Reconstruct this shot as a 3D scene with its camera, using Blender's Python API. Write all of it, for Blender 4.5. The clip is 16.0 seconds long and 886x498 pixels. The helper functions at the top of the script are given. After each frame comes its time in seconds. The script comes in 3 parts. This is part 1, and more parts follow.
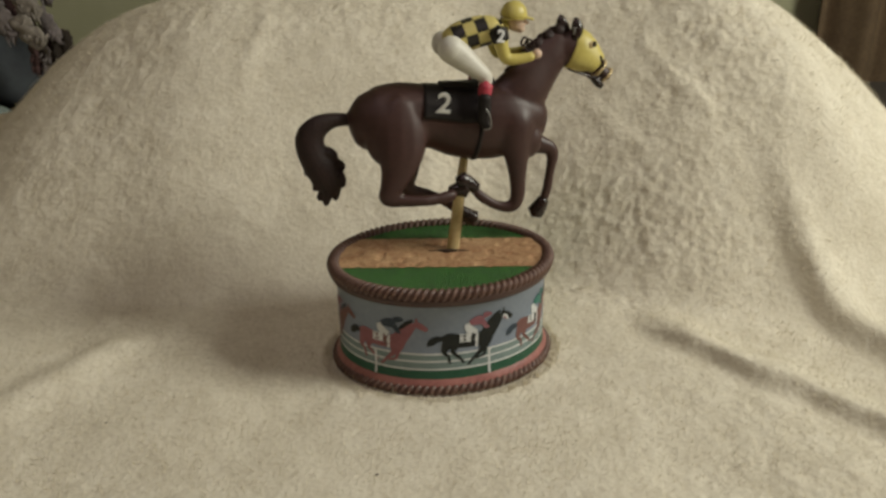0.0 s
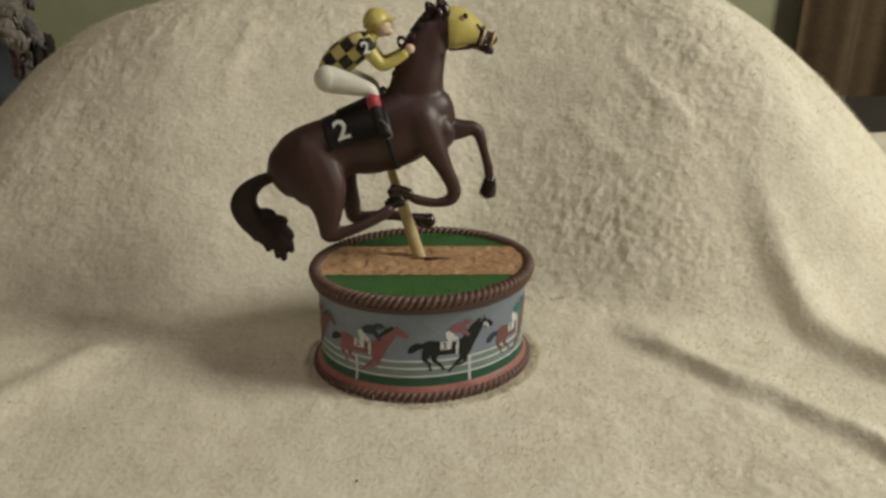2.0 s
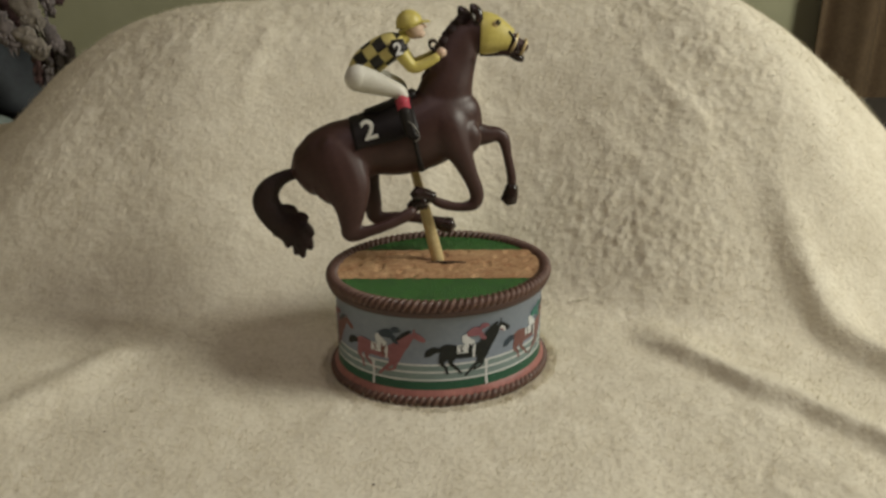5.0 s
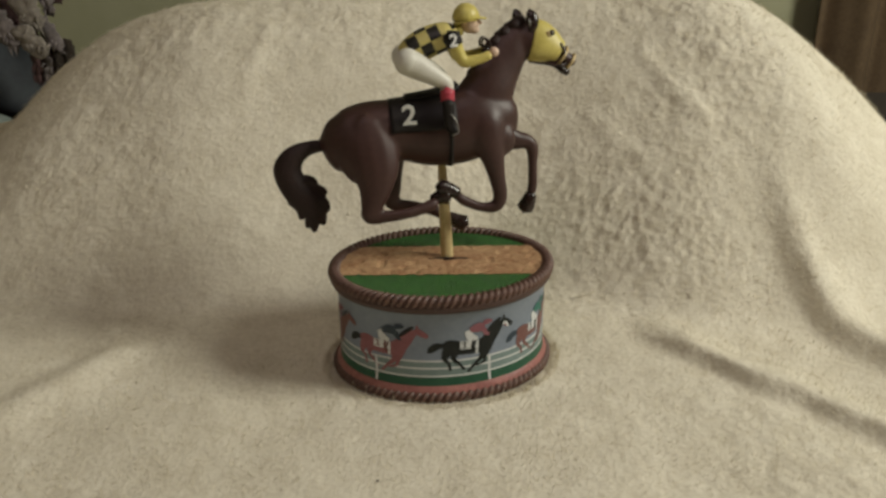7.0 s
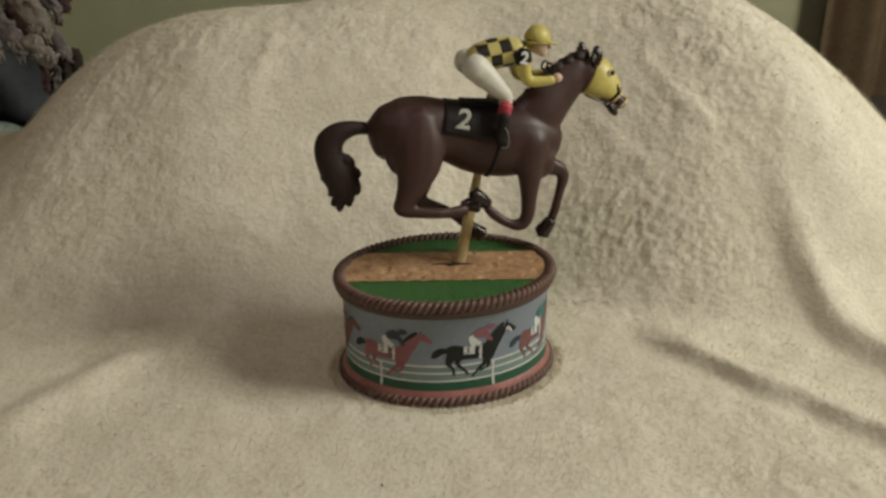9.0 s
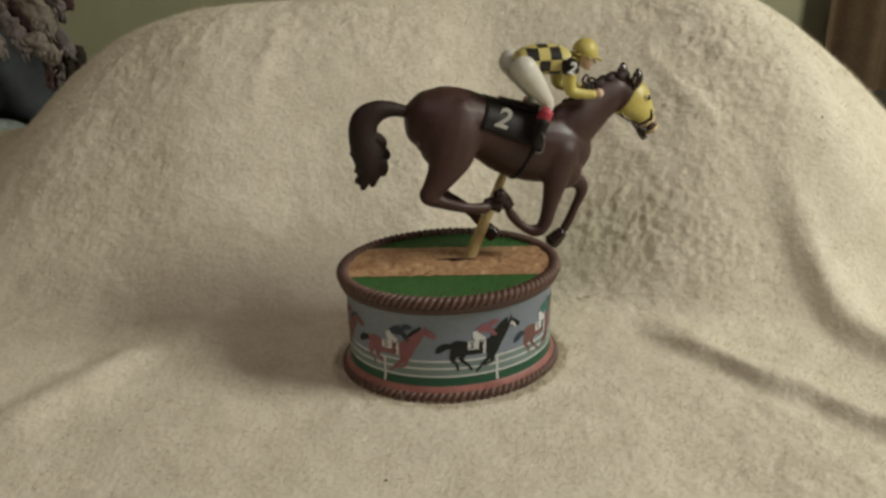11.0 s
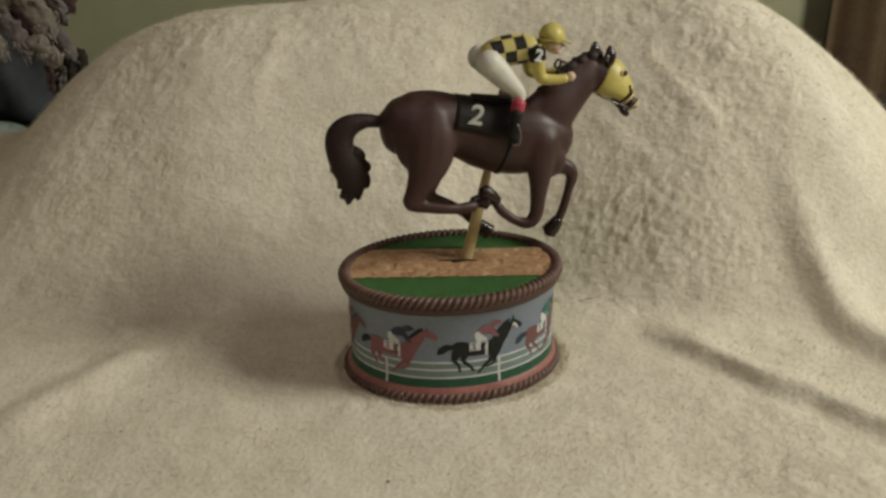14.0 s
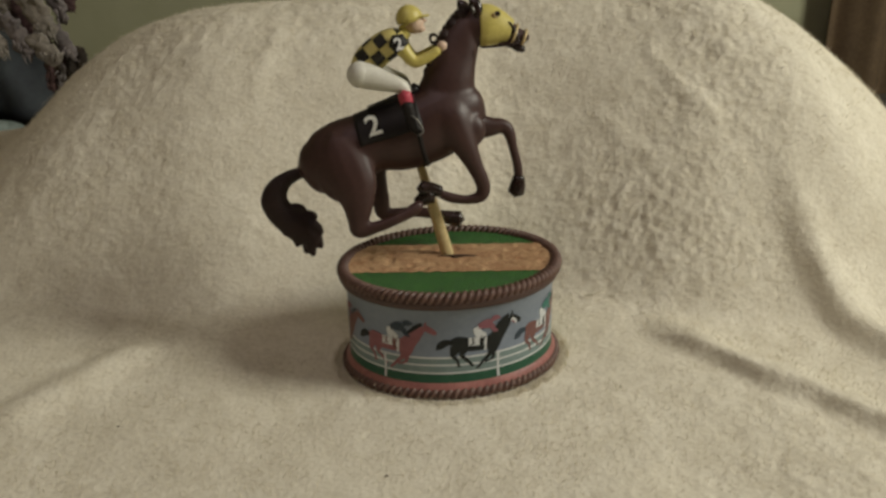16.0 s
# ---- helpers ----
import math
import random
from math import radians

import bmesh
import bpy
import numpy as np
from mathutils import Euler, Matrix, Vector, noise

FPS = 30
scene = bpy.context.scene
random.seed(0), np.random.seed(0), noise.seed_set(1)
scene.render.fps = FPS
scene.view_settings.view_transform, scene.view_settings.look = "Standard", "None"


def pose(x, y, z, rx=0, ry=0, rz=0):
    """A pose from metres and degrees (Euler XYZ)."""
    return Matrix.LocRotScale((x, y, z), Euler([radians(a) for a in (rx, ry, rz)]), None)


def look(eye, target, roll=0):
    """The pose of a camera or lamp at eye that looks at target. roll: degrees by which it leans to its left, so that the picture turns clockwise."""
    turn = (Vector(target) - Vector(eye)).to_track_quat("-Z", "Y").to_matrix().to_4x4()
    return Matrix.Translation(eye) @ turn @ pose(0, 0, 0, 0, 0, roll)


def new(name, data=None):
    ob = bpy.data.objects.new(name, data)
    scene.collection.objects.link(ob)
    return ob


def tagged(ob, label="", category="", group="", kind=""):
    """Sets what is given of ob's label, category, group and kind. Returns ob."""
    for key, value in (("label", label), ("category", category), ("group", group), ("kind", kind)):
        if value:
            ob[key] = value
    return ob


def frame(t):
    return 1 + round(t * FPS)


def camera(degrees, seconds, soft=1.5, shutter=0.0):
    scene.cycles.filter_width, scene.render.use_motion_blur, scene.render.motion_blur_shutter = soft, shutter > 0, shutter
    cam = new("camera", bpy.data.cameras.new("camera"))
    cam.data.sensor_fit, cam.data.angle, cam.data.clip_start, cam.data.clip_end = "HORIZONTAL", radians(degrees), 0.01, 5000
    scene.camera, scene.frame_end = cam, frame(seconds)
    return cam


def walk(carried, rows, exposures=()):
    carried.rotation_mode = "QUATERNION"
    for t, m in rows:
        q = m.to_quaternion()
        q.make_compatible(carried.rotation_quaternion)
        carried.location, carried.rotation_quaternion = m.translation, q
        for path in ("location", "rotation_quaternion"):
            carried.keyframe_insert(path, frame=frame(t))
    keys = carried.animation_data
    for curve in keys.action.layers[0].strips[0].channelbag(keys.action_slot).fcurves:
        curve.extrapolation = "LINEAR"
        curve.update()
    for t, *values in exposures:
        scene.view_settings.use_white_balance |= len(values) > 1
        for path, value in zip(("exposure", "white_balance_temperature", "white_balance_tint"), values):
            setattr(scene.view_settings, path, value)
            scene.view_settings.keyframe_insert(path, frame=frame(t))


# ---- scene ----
cam = camera(57.0, 16.0, soft=2.9)
CAM = [
    (0, 0.0014, -0.3599, 0.2253, 65.25, 0.61, -0.20),
    (0.5, 0.0022, -0.3609, 0.2260, 65.80, 0.45, -0.18),
    (1, 0.0033, -0.3618, 0.2274, 65.93, 0.31, -0.32),
    (1.5, 0.0026, -0.3628, 0.2259, 65.84, -0.05, -0.70),
    (2, 0.0016, -0.3627, 0.2262, 65.86, -0.39, -1.13),
    (2.5, 0.0028, -0.3642, 0.2288, 65.96, 0.19, -0.71),
    (3, 0.0018, -0.3631, 0.2271, 65.80, 0.08, -0.46),
    (3.5, 0.0022, -0.3627, 0.2265, 66.00, -0.00, 0.00),
    (4, 0.0014, -0.3621, 0.2263, 66.03, 0.01, -0.01),
    (6.5, 0.0026, -0.3639, 0.2261, 66.25, 0.60, -0.22),
    (7, 0.0004, -0.3626, 0.2250, 65.98, 0.48, -0.26),
    (7.5, 0.0030, -0.3643, 0.2276, 66.19, 0.99, 0.34),
    (8, 0.0035, -0.3655, 0.2276, 66.30, 1.03, 0.45),
    (8.5, 0.0034, -0.3658, 0.2270, 66.44, 0.98, 0.30),
    (9, 0.0027, -0.3653, 0.2272, 66.27, 1.01, 0.13),
    (11.5, 0.0026, -0.3653, 0.2249, 66.11, 1.44, 0.47),
    (12, 0.0023, -0.3654, 0.2240, 66.21, 1.70, 0.61),
    (12.5, 0.0025, -0.3660, 0.2252, 66.22, 1.53, 0.62),
    (13, 0.0014, -0.3656, 0.2237, 66.25, 1.14, 0.22),
    (13.5, 0.0014, -0.3651, 0.2227, 66.16, 1.29, 0.46),
    (14, 0.0019, -0.3654, 0.2239, 66.46, 1.18, 0.37),
    (14.5, 0.0017, -0.3670, 0.2237, 66.75, 1.20, 0.30),
    (15, 0.0036, -0.3667, 0.2221, 66.75, 0.86, 0.44),
    (15.5, 0.0025, -0.3664, 0.2211, 66.82, 0.89, 0.32),
    (16, 0.0024, -0.3660, 0.2203, 66.63, 1.16, 0.39),
]
walk(cam, [(t, pose(x, y, z, rx, ry, rz)) for t, x, y, z, rx, ry, rz in CAM],
     exposures=[(0.0, -0.08), (9.0, -0.12), (12.5, -0.16), (16.0, -0.18)])

# ---- light: a warm room lamp to one side, and an added soft fill overhead ----
world = bpy.data.worlds.new("world")
scene.world = world
world.use_nodes = True
world.node_tree.nodes["Background"].inputs[0].default_value = (0.9, 0.81, 0.74, 1)
world.node_tree.nodes["Background"].inputs[1].default_value = 0.06


def area_lamp(name, eye, target, size, power, colour):
    data = bpy.data.lights.new(name, "AREA")
    data.shape, data.size, data.energy, data.color = "DISK", size, power, colour
    ob = new(name, data)
    ob.matrix_world = look(eye, target)
    return ob


area_lamp("room_lamp", (1.25, -0.26, 0.90), (0.0, 0.05, 0.03), 0.48, 19.2, (0.99, 0.98, 0.85))
# added pinkish fill that softens the shaded sides; no fitting hangs there
area_lamp("fill_lamp", (-0.3, -0.9, 1.75), (0.0, 0.1, 0.0), 0.9, 4.5, (1.0, 0.81, 0.86))


# ---- materials ----
def material(name, colour, rough=0.6, metal=0.0, spec=0.5):
    m = bpy.data.materials.new(name)
    m.use_nodes = True
    b = m.node_tree.nodes["Principled BSDF"]
    b.inputs["Base Color"].default_value = (*colour, 1)
    b.inputs["Roughness"].default_value = rough
    b.inputs["Metallic"].default_value = metal
    b.inputs["Specular IOR Level"].default_value = spec
    return m


def node(m, kind, **values):
    n = m.node_tree.nodes.new(kind)
    for key, value in values.items():
        n.inputs[key].default_value = value
    return n


def varied(name, dark, light, scale=200.0, rough=0.6, bump=0.2, metal=0.0, spec=0.5, fine=6.0, dist=0.0006, rough_swing=0.15):
    """A paint or cloth whose tone drifts at two scales, with fine relief."""
    m = material(name, light, rough, metal, spec)
    t, b = m.node_tree, m.node_tree.nodes["Principled BSDF"]
    co = node(m, "ShaderNodeTexCoord")
    coarse = node(m, "ShaderNodeTexNoise", Scale=scale, Detail=4.0)
    grain = node(m, "ShaderNodeTexNoise", Scale=scale * fine, Detail=3.0)
    both = node(m, "ShaderNodeMath")
    half = node(m, "ShaderNodeMath")
    half.operation = "MULTIPLY"
    half.inputs[1].default_value = 0.5
    ramp = node(m, "ShaderNodeValToRGB")
    ramp.color_ramp.elements[0].position, ramp.color_ramp.elements[1].position = 0.33, 0.67
    ramp.color_ramp.elements[0].color, ramp.color_ramp.elements[1].color = (*dark, 1), (*light, 1)
    relief = node(m, "ShaderNodeBump", Strength=bump, Distance=dist)
    gloss = node(m, "ShaderNodeMapRange")
    gloss.inputs["To Min"].default_value = max(0.02, rough - rough_swing)
    gloss.inputs["To Max"].default_value = min(1.0, rough + rough_swing)
    link = t.links.new
    link(co.outputs["Object"], coarse.inputs["Vector"])
    link(co.outputs["Object"], grain.inputs["Vector"])
    link(coarse.outputs["Fac"], both.inputs[0])
    link(grain.outputs["Fac"], both.inputs[1])
    link(both.outputs[0], half.inputs[0])
    link(half.outputs[0], ramp.inputs["Fac"])
    link(ramp.outputs["Color"], b.inputs["Base Color"])
    link(grain.outputs["Fac"], relief.inputs["Height"])
    link(relief.outputs["Normal"], b.inputs["Normal"])
    link(coarse.outputs["Fac"], gloss.inputs["Value"])
    link(gloss.outputs[0], b.inputs["Roughness"])
    return m


TERRY = varied("cream_terry", (0.64, 0.58, 0.46), (0.80, 0.745, 0.62), 60, 0.95, 0.45, spec=0.1, fine=7, dist=0.0013)


def downy(name, colour):
    """Cotton fibre that lets some light through."""
    m = bpy.data.materials.new(name)
    m.use_nodes = True
    t = m.node_tree
    t.nodes.remove(t.nodes["Principled BSDF"])
    a, b, mix = node(m, "ShaderNodeBsdfDiffuse"), node(m, "ShaderNodeBsdfTranslucent"), node(m, "ShaderNodeMixShader")
    a.inputs["Color"].default_value = b.inputs["Color"].default_value = (*colour, 1)
    mix.inputs[0].default_value = 0.45
    t.links.new(a.outputs[0], mix.inputs[1])
    t.links.new(b.outputs[0], mix.inputs[2])
    t.links.new(mix.outputs[0], t.nodes["Material Output"].inputs["Surface"])
    return m


PILE = downy("cream_pile", (0.80, 0.75, 0.63))
BAY = varied("bay_brown_paint", (0.039, 0.0152, 0.0125), (0.058, 0.0236, 0.0195), 45, 0.48, 0.12, fine=10, dist=0.0003)
DARK_HAIR = varied("black_brown_hair", (0.016, 0.008, 0.007), (0.030, 0.014, 0.012), 160, 0.58, 0.5, spec=0.35, dist=0.0008)
HOOF = varied("black_hoof_paint", (0.012, 0.007, 0.006), (0.032, 0.016, 0.013), 200, 0.25, 0.1)
BLACK_CLOTH = varied("black_cloth_paint", (0.012, 0.010, 0.010), (0.022, 0.018, 0.017), 200, 0.5, 0.15, spec=0.22)
WHITE_PAINT = varied("white_paint", (0.60, 0.575, 0.50), (0.72, 0.695, 0.62), 150, 0.45, 0.08)
COOL_WHITE = varied("cool_white_paint", (0.70, 0.70, 0.69), (0.82, 0.82, 0.81), 150, 0.4, 0.06)
FRIEZE_WHITE = varied("chalk_white_paint", (0.55, 0.56, 0.56), (0.68, 0.69, 0.69), 150, 0.4, 0.06, spec=0.22)
YELLOW = varied("yellow_paint", (0.51, 0.425, 0.105), (0.63, 0.535, 0.160), 130, 0.42, 0.1)
RED = varied("red_paint", (0.38, 0.035, 0.06), (0.50, 0.06, 0.09), 200, 0.45, 0.1)
SKIN = varied("doll_flesh_paint", (0.62, 0.44, 0.33), (0.72, 0.53, 0.40), 150, 0.45, 0.05)
BRASS = varied("worn_brass", (0.54, 0.40, 0.18), (0.74, 0.60, 0.33), 120, 0.38, 0.15, metal=0.2)
GRASS = varied("painted_grass", (0.012, 0.080, 0.012), (0.050, 0.19, 0.030), 240, 0.6, 1.0, dist=0.0016)
DIRT = varied("painted_dirt", (0.27, 0.125, 0.058), (0.52, 0.335, 0.18), 110, 0.65, 0.4, fine=5, dist=0.0006)
STEEL = varied("dull_steel", (0.16, 0.15, 0.14), (0.26, 0.25, 0.23), 200, 0.4, 0.1, metal=0.6)
SLOT = material("dark_slot", (0.02, 0.010, 0.006), 0.9)
RIM = varied("rim_brown_paint", (0.050, 0.024, 0.020), (0.085, 0.044, 0.036), 120, 0.5, 0.2)
ROPE = varied("rope_brown_paint", (0.074, 0.037, 0.029), (0.160, 0.086, 0.063), 220, 0.5, 0.3)
ROSE = varied("rose_paint", (0.235, 0.085, 0.076), (0.39, 0.165, 0.142), 90, 0.5, 0.25)
SKY_PAINT = varied("blue_sky_paint", (0.198, 0.230, 0.285), (0.245, 0.282, 0.340), 70, 0.38, 0.05, spec=0.22)
TURF_PAINT = varied("dark_turf_paint", (0.020, 0.075, 0.045), (0.035, 0.105, 0.062), 160, 0.4, 0.05, spec=0.22)
MIST_PAINT = varied("pale_turf_paint", (0.165, 0.222, 0.218), (0.215, 0.278, 0.27), 120, 0.4, 0.05, spec=0.22)
CHESTNUT = varied("chestnut_paint", (0.215, 0.082, 0.092), (0.31, 0.130, 0.140), 300, 0.4, 0.05, spec=0.22)
COAL = varied("coal_black_paint", (0.010, 0.012, 0.012), (0.022, 0.024, 0.022), 300, 0.4, 0.05, spec=0.22)
UMBER = varied("umber_paint", (0.14, 0.066, 0.060), (0.21, 0.100, 0.090), 300, 0.4, 0.05, spec=0.22)
NAVY = varied("navy_paint", (0.03, 0.045, 0.06), (0.05, 0.065, 0.085), 300, 0.4, 0.05, spec=0.22)
PINK = varied("pink_paint", (0.205, 0.080, 0.098), (0.28, 0.120, 0.138), 300, 0.4, 0.05, spec=0.22)
TEAL_SILK = varied("green_silk_paint", (0.03, 0.125, 0.105), (0.045, 0.18, 0.145), 300, 0.4, 0.05, spec=0.22)
WALL_PAINT = varied("olive_wall_paint", (0.365, 0.36, 0.222), (0.435, 0.43, 0.28), 3, 0.85, 0.2, dist=0.002)
CURTAIN = varied("brown_curtain", (0.100, 0.064, 0.034), (0.155, 0.104, 0.056), 30, 0.9, 0.3)
TEAL_CLOTH = varied("dark_navy_cloth", (0.028, 0.030, 0.037), (0.055, 0.064, 0.070), 14, 0.9, 0.4)
SEA_CLOTH = varied("grey_teal_cloth", (0.13, 0.17, 0.16), (0.24, 0.28, 0.26), 30, 0.9, 0.4)
PALE_WOOL = varied("pale_greige_wool", (0.15, 0.13, 0.11), (0.33, 0.295, 0.25), 60, 0.95, 0.5)
LILAC = varied("grey_lilac_wool", (0.09, 0.078, 0.078), (0.25, 0.215, 0.205), 60, 0.95, 0.4)
MAROON = varied("dark_maroon_wool", (0.045, 0.022, 0.022), (0.10, 0.055, 0.050), 40, 0.95, 0.4)
FLOOR = varied("brown_carpet", (0.10, 0.075, 0.05), (0.16, 0.12, 0.08), 20, 0.95, 0.4)
BENCH = varied("dark_brown_cloth", (0.022, 0.016, 0.011), (0.040, 0.029, 0.020), 30, 0.95, 0.4)
CEILING = varied("white_ceiling", (0.60, 0.56, 0.48), (0.70, 0.66, 0.58), 5, 0.9, 0.2)


def checked():
    """Black and yellow checks of about six millimetres."""
    m = material("black_yellow_checks", (0.5, 0.4, 0.05), 0.45)
    t = m.node_tree
    co = node(m, "ShaderNodeTexCoord")
    turn = node(m, "ShaderNodeMapping")
    turn.inputs["Location"].default_value = (0.0012, 0, 0.0022)
    turn.inputs["Rotation"].default_value = (0, radians(22), 0)
    turn.inputs["Scale"].default_value = (1, 0.0, 1)
    check = node(m, "ShaderNodeTexChecker", Scale=195.0)
    check.inputs["Color1"].default_value = (0.016, 0.013, 0.011, 1)
    check.inputs["Color2"].default_value = (0.60, 0.51, 0.18, 1)
    t.links.new(co.outputs["Object"], turn.inputs["Vector"])
    t.links.new(turn.outputs["Vector"], check.inputs["Vector"])
    t.links.new(check.outputs["Color"], t.nodes["Principled BSDF"].inputs["Base Color"])
    return m


CHECKS = checked()


# ---- building blocks ----
def finish(ob, bm, mats, smooth=True):
    bmesh.ops.recalc_face_normals(bm, faces=bm.faces)
    for f in bm.faces:
        f.smooth = smooth
    bm.to_mesh(ob.data)
    bm.free()
    for m in mats if isinstance(mats, (list, tuple)) else [mats]:
        ob.data.materials.append(m)
    return ob


def part(name, bm, mats, parent, label="", smooth=True):
    ob = new(name, bpy.data.meshes.new(name))
    finish(ob, bm, mats, smooth)
    ob.parent = parent
    if label:
        ob["label"] = label
    return ob


def thing(name, label, category, group="", kind=""):
    return tagged(new(name), label, category, group, kind)


def spline(points, steps):
    """Points of any dimension, joined by a Catmull-Rom curve."""
    p = np.array(points, float)
    p = np.vstack([2 * p[0] - p[1], p, 2 * p[-1] - p[-2]])
    out = []
    for i in range(1, len(p) - 2):
        for s in range(steps):
            u = s / steps
            a, b, c, d = p[i - 1:i + 3]
            out.append(0.5 * (2 * b + (c - a) * u + (2 * a - 5 * b + 4 * c - d) * u * u + (3 * b - a - 3 * c + d) * u ** 3))
    out.append(p[-2])
    return np.array(out)


def loft(bm, stations, y=0.0, wide=1.0, steps=4, ring=14, mat=0, mm=0.001, cap=0.6):
    """A limb in the upright plane at y: stations (along, up, half thickness[, half width]) in millimetres, smoothly joined."""
    st = [s if len(s) > 3 else (*s, s[2] * wide) for s in stations]
    c = spline(st, steps) * mm
    c[:, 2:] = np.maximum(c[:, 2:], 0.0002)
    tan = np.gradient(c[:, :2], axis=0)
    rings = []
    for (x, z, h, w), (tx, tz) in zip(c, tan):
        n = math.hypot(tx, tz) or 1
        nx, nz = -tz / n, tx / n
        rings.append([bm.verts.new((x + nx * h * math.cos(a), y + w * math.sin(a), z + nz * h * math.cos(a)))
                      for a in (2 * math.pi * k / ring for k in range(ring))])
    for r, q in zip(rings, rings[1:]):
        for k in range(ring):
            bm.faces.new((r[k], r[(k + 1) % ring], q[(k + 1) % ring], q[k])).material_index = mat
    for r, s in ((rings[0], -1), (rings[-1], 1)):
        mid = sum((v.co for v in r), Vector()) / ring
        i = 0 if s < 0 else -1
        n = math.hypot(*tan[i]) or 1
        tip = bm.verts.new(mid + Vector((tan[i][0] / n, 0, tan[i][1] / n)) * s * c[i][2] * cap)
        for k in range(ring):
            bm.faces.new((r[k], r[(k + 1) % ring], tip)).material_index = mat
    return bm


def tube(bm, pts, radius, ring=8, mat=0, steps=3):
    """A round cord along points in space; radius may vary from point to point."""
    rad = radius if isinstance(radius, (list, tuple)) else [radius] * len(pts)
    c = spline([(*p, r) for p, r in zip(pts, rad)], steps)
    rings = []
    for i, (x, y, z, r) in enumerate(c):
        t = Vector(c[min(i + 1, len(c) - 1)][:3] - c[max(i - 1, 0)][:3]).normalized()
        u = t.orthogonal().normalized() if abs(t.y) > 0.95 else t.cross(Vector((0, 1, 0))).normalized()
        v = t.cross(u)
        rings.append([bm.verts.new(Vector((x, y, z)) + max(float(r), 1e-4) * (math.cos(a) * u + math.sin(a) * v))
                      for a in (2 * math.pi * k / ring for k in range(ring))])
    for r, q in zip(rings, rings[1:]):
        for k in range(ring):
            bm.faces.new((r[k], r[(k + 1) % ring], q[(k + 1) % ring], q[k])).material_index = mat
    for r in (rings[0], rings[-1]):
        bm.faces.new(r).material_index = mat
    return bm


def ball(bm, centre, radii, mat=0, cut=None, seg=20):
    made = bmesh.ops.create_uvsphere(bm, u_segments=seg, v_segments=seg // 2, radius=1)["verts"]
    for v in made:
        v.co = Vector((v.co.x * radii[0], v.co.y * radii[1], v.co.z * radii[2] if cut is None else max(v.co.z, cut) * radii[2])) + Vector(centre)
    for f in {f for v in made for f in v.link_faces}:
        f.material_index = mat
    return made


def box(bm, lo, hi, mat=0, bevel=0.0):
    made = bmesh.ops.create_cube(bm, size=1)["verts"]
    for v in made:
        v.co = Vector([a + (b - a) * (c + 0.5) for a, b, c in zip(lo, hi, v.co)])
    faces = list({f for v in made for f in v.link_faces})
    for f in faces:
        f.material_index = mat
    if bevel:
        bmesh.ops.bevel(bm, geom=list({e for f in faces for e in f.edges}), offset=bevel, segments=2, affect="EDGES", profile=0.5)
    return bm


# ---- the room ----
def slab(name, lo, hi, mat, label, category):
    bm = bmesh.new()
    box(bm, lo, hi)
    ob = new(name, bpy.data.meshes.new(name))
    finish(ob, bm, mat, False)
    return tagged(ob, label, category, kind="structure")


slab("floor", (-1.6, -2.2, -0.56), (1.6, 1.2, -0.5), FLOOR, "brown carpeted floor of the room", "floor")
slab("ceiling", (-1.6, -2.2, 1.9), (1.6, 1.2, 1.96), CEILING, "plain white room ceiling", "ceiling")
slab("wall_north", (-1.6, 1.0, -0.5), (1.6, 1.06, 1.9), WALL_PAINT, "plain olive beige painted room wall", "wall")
slab("wall_south", (-1.6, -2.2, -0.5), (1.6, -2.14, 1.9), WALL_PAINT, "plain olive beige painted room wall", "wall")
slab("wall_west", (-1.66, -2.14, -0.5), (-1.6, 1.0, 1.9), WALL_PAINT, "plain olive beige painted room wall", "wall")
slab("wall_east", (1.6, -2.14, -0.5), (1.66, 1.0, 1.9), WALL_PAINT, "plain olive beige painted room wall", "wall")


def bench():
    """The covered support under the towel."""
    bm = bmesh.new()
    box(bm, (-0.74, -0.56, -0.5), (0.66, 0.64, -0.012), bevel=0.01)
    ob = new("bench", bpy.data.meshes.new("bench"))
    finish(ob, bm, BENCH, False)
    return tagged(ob, "plain dark brown padded bench under the towel", "bench")


bench()

# ---- the towel: flat in front, drawn up over a hump behind ----
RIDGE_X = [-0.60, -0.45, -0.345, -0.326, -0.304, -0.284, -0.249, -0.212, -0.16, -0.113, -0.037, 0.086, 0.17, 0.205, 0.248, 0.295, 0.325, 0.345, 0.45, 0.60]
RIDGE_Z = [0.040, 0.045, 0.049, 0.056, 0.078, 0.099, 0.123, 0.140, 0.149, 0.153, 0.156, 0.160, 0.163, 0.152, 0.122, 0.086, 0.051, 0.018, 0.010, 0.010]


def crease(x, y, pts, height, width):
    """A raised fold along a broken line."""
    best = np.full(x.shape, 9.0)
    for (ax, ay), (bx, by) in zip(pts, pts[1:]):
        dx, dy = bx - ax, by - ay
        u = np.clip(((x - ax) * dx + (y - ay) * dy) / (dx * dx + dy * dy), 0, 1)
        best = np.minimum(best, np.hypot(x - ax - u * dx, y - ay - u * dy))
    return height * np.exp(-(best / width) ** 2)


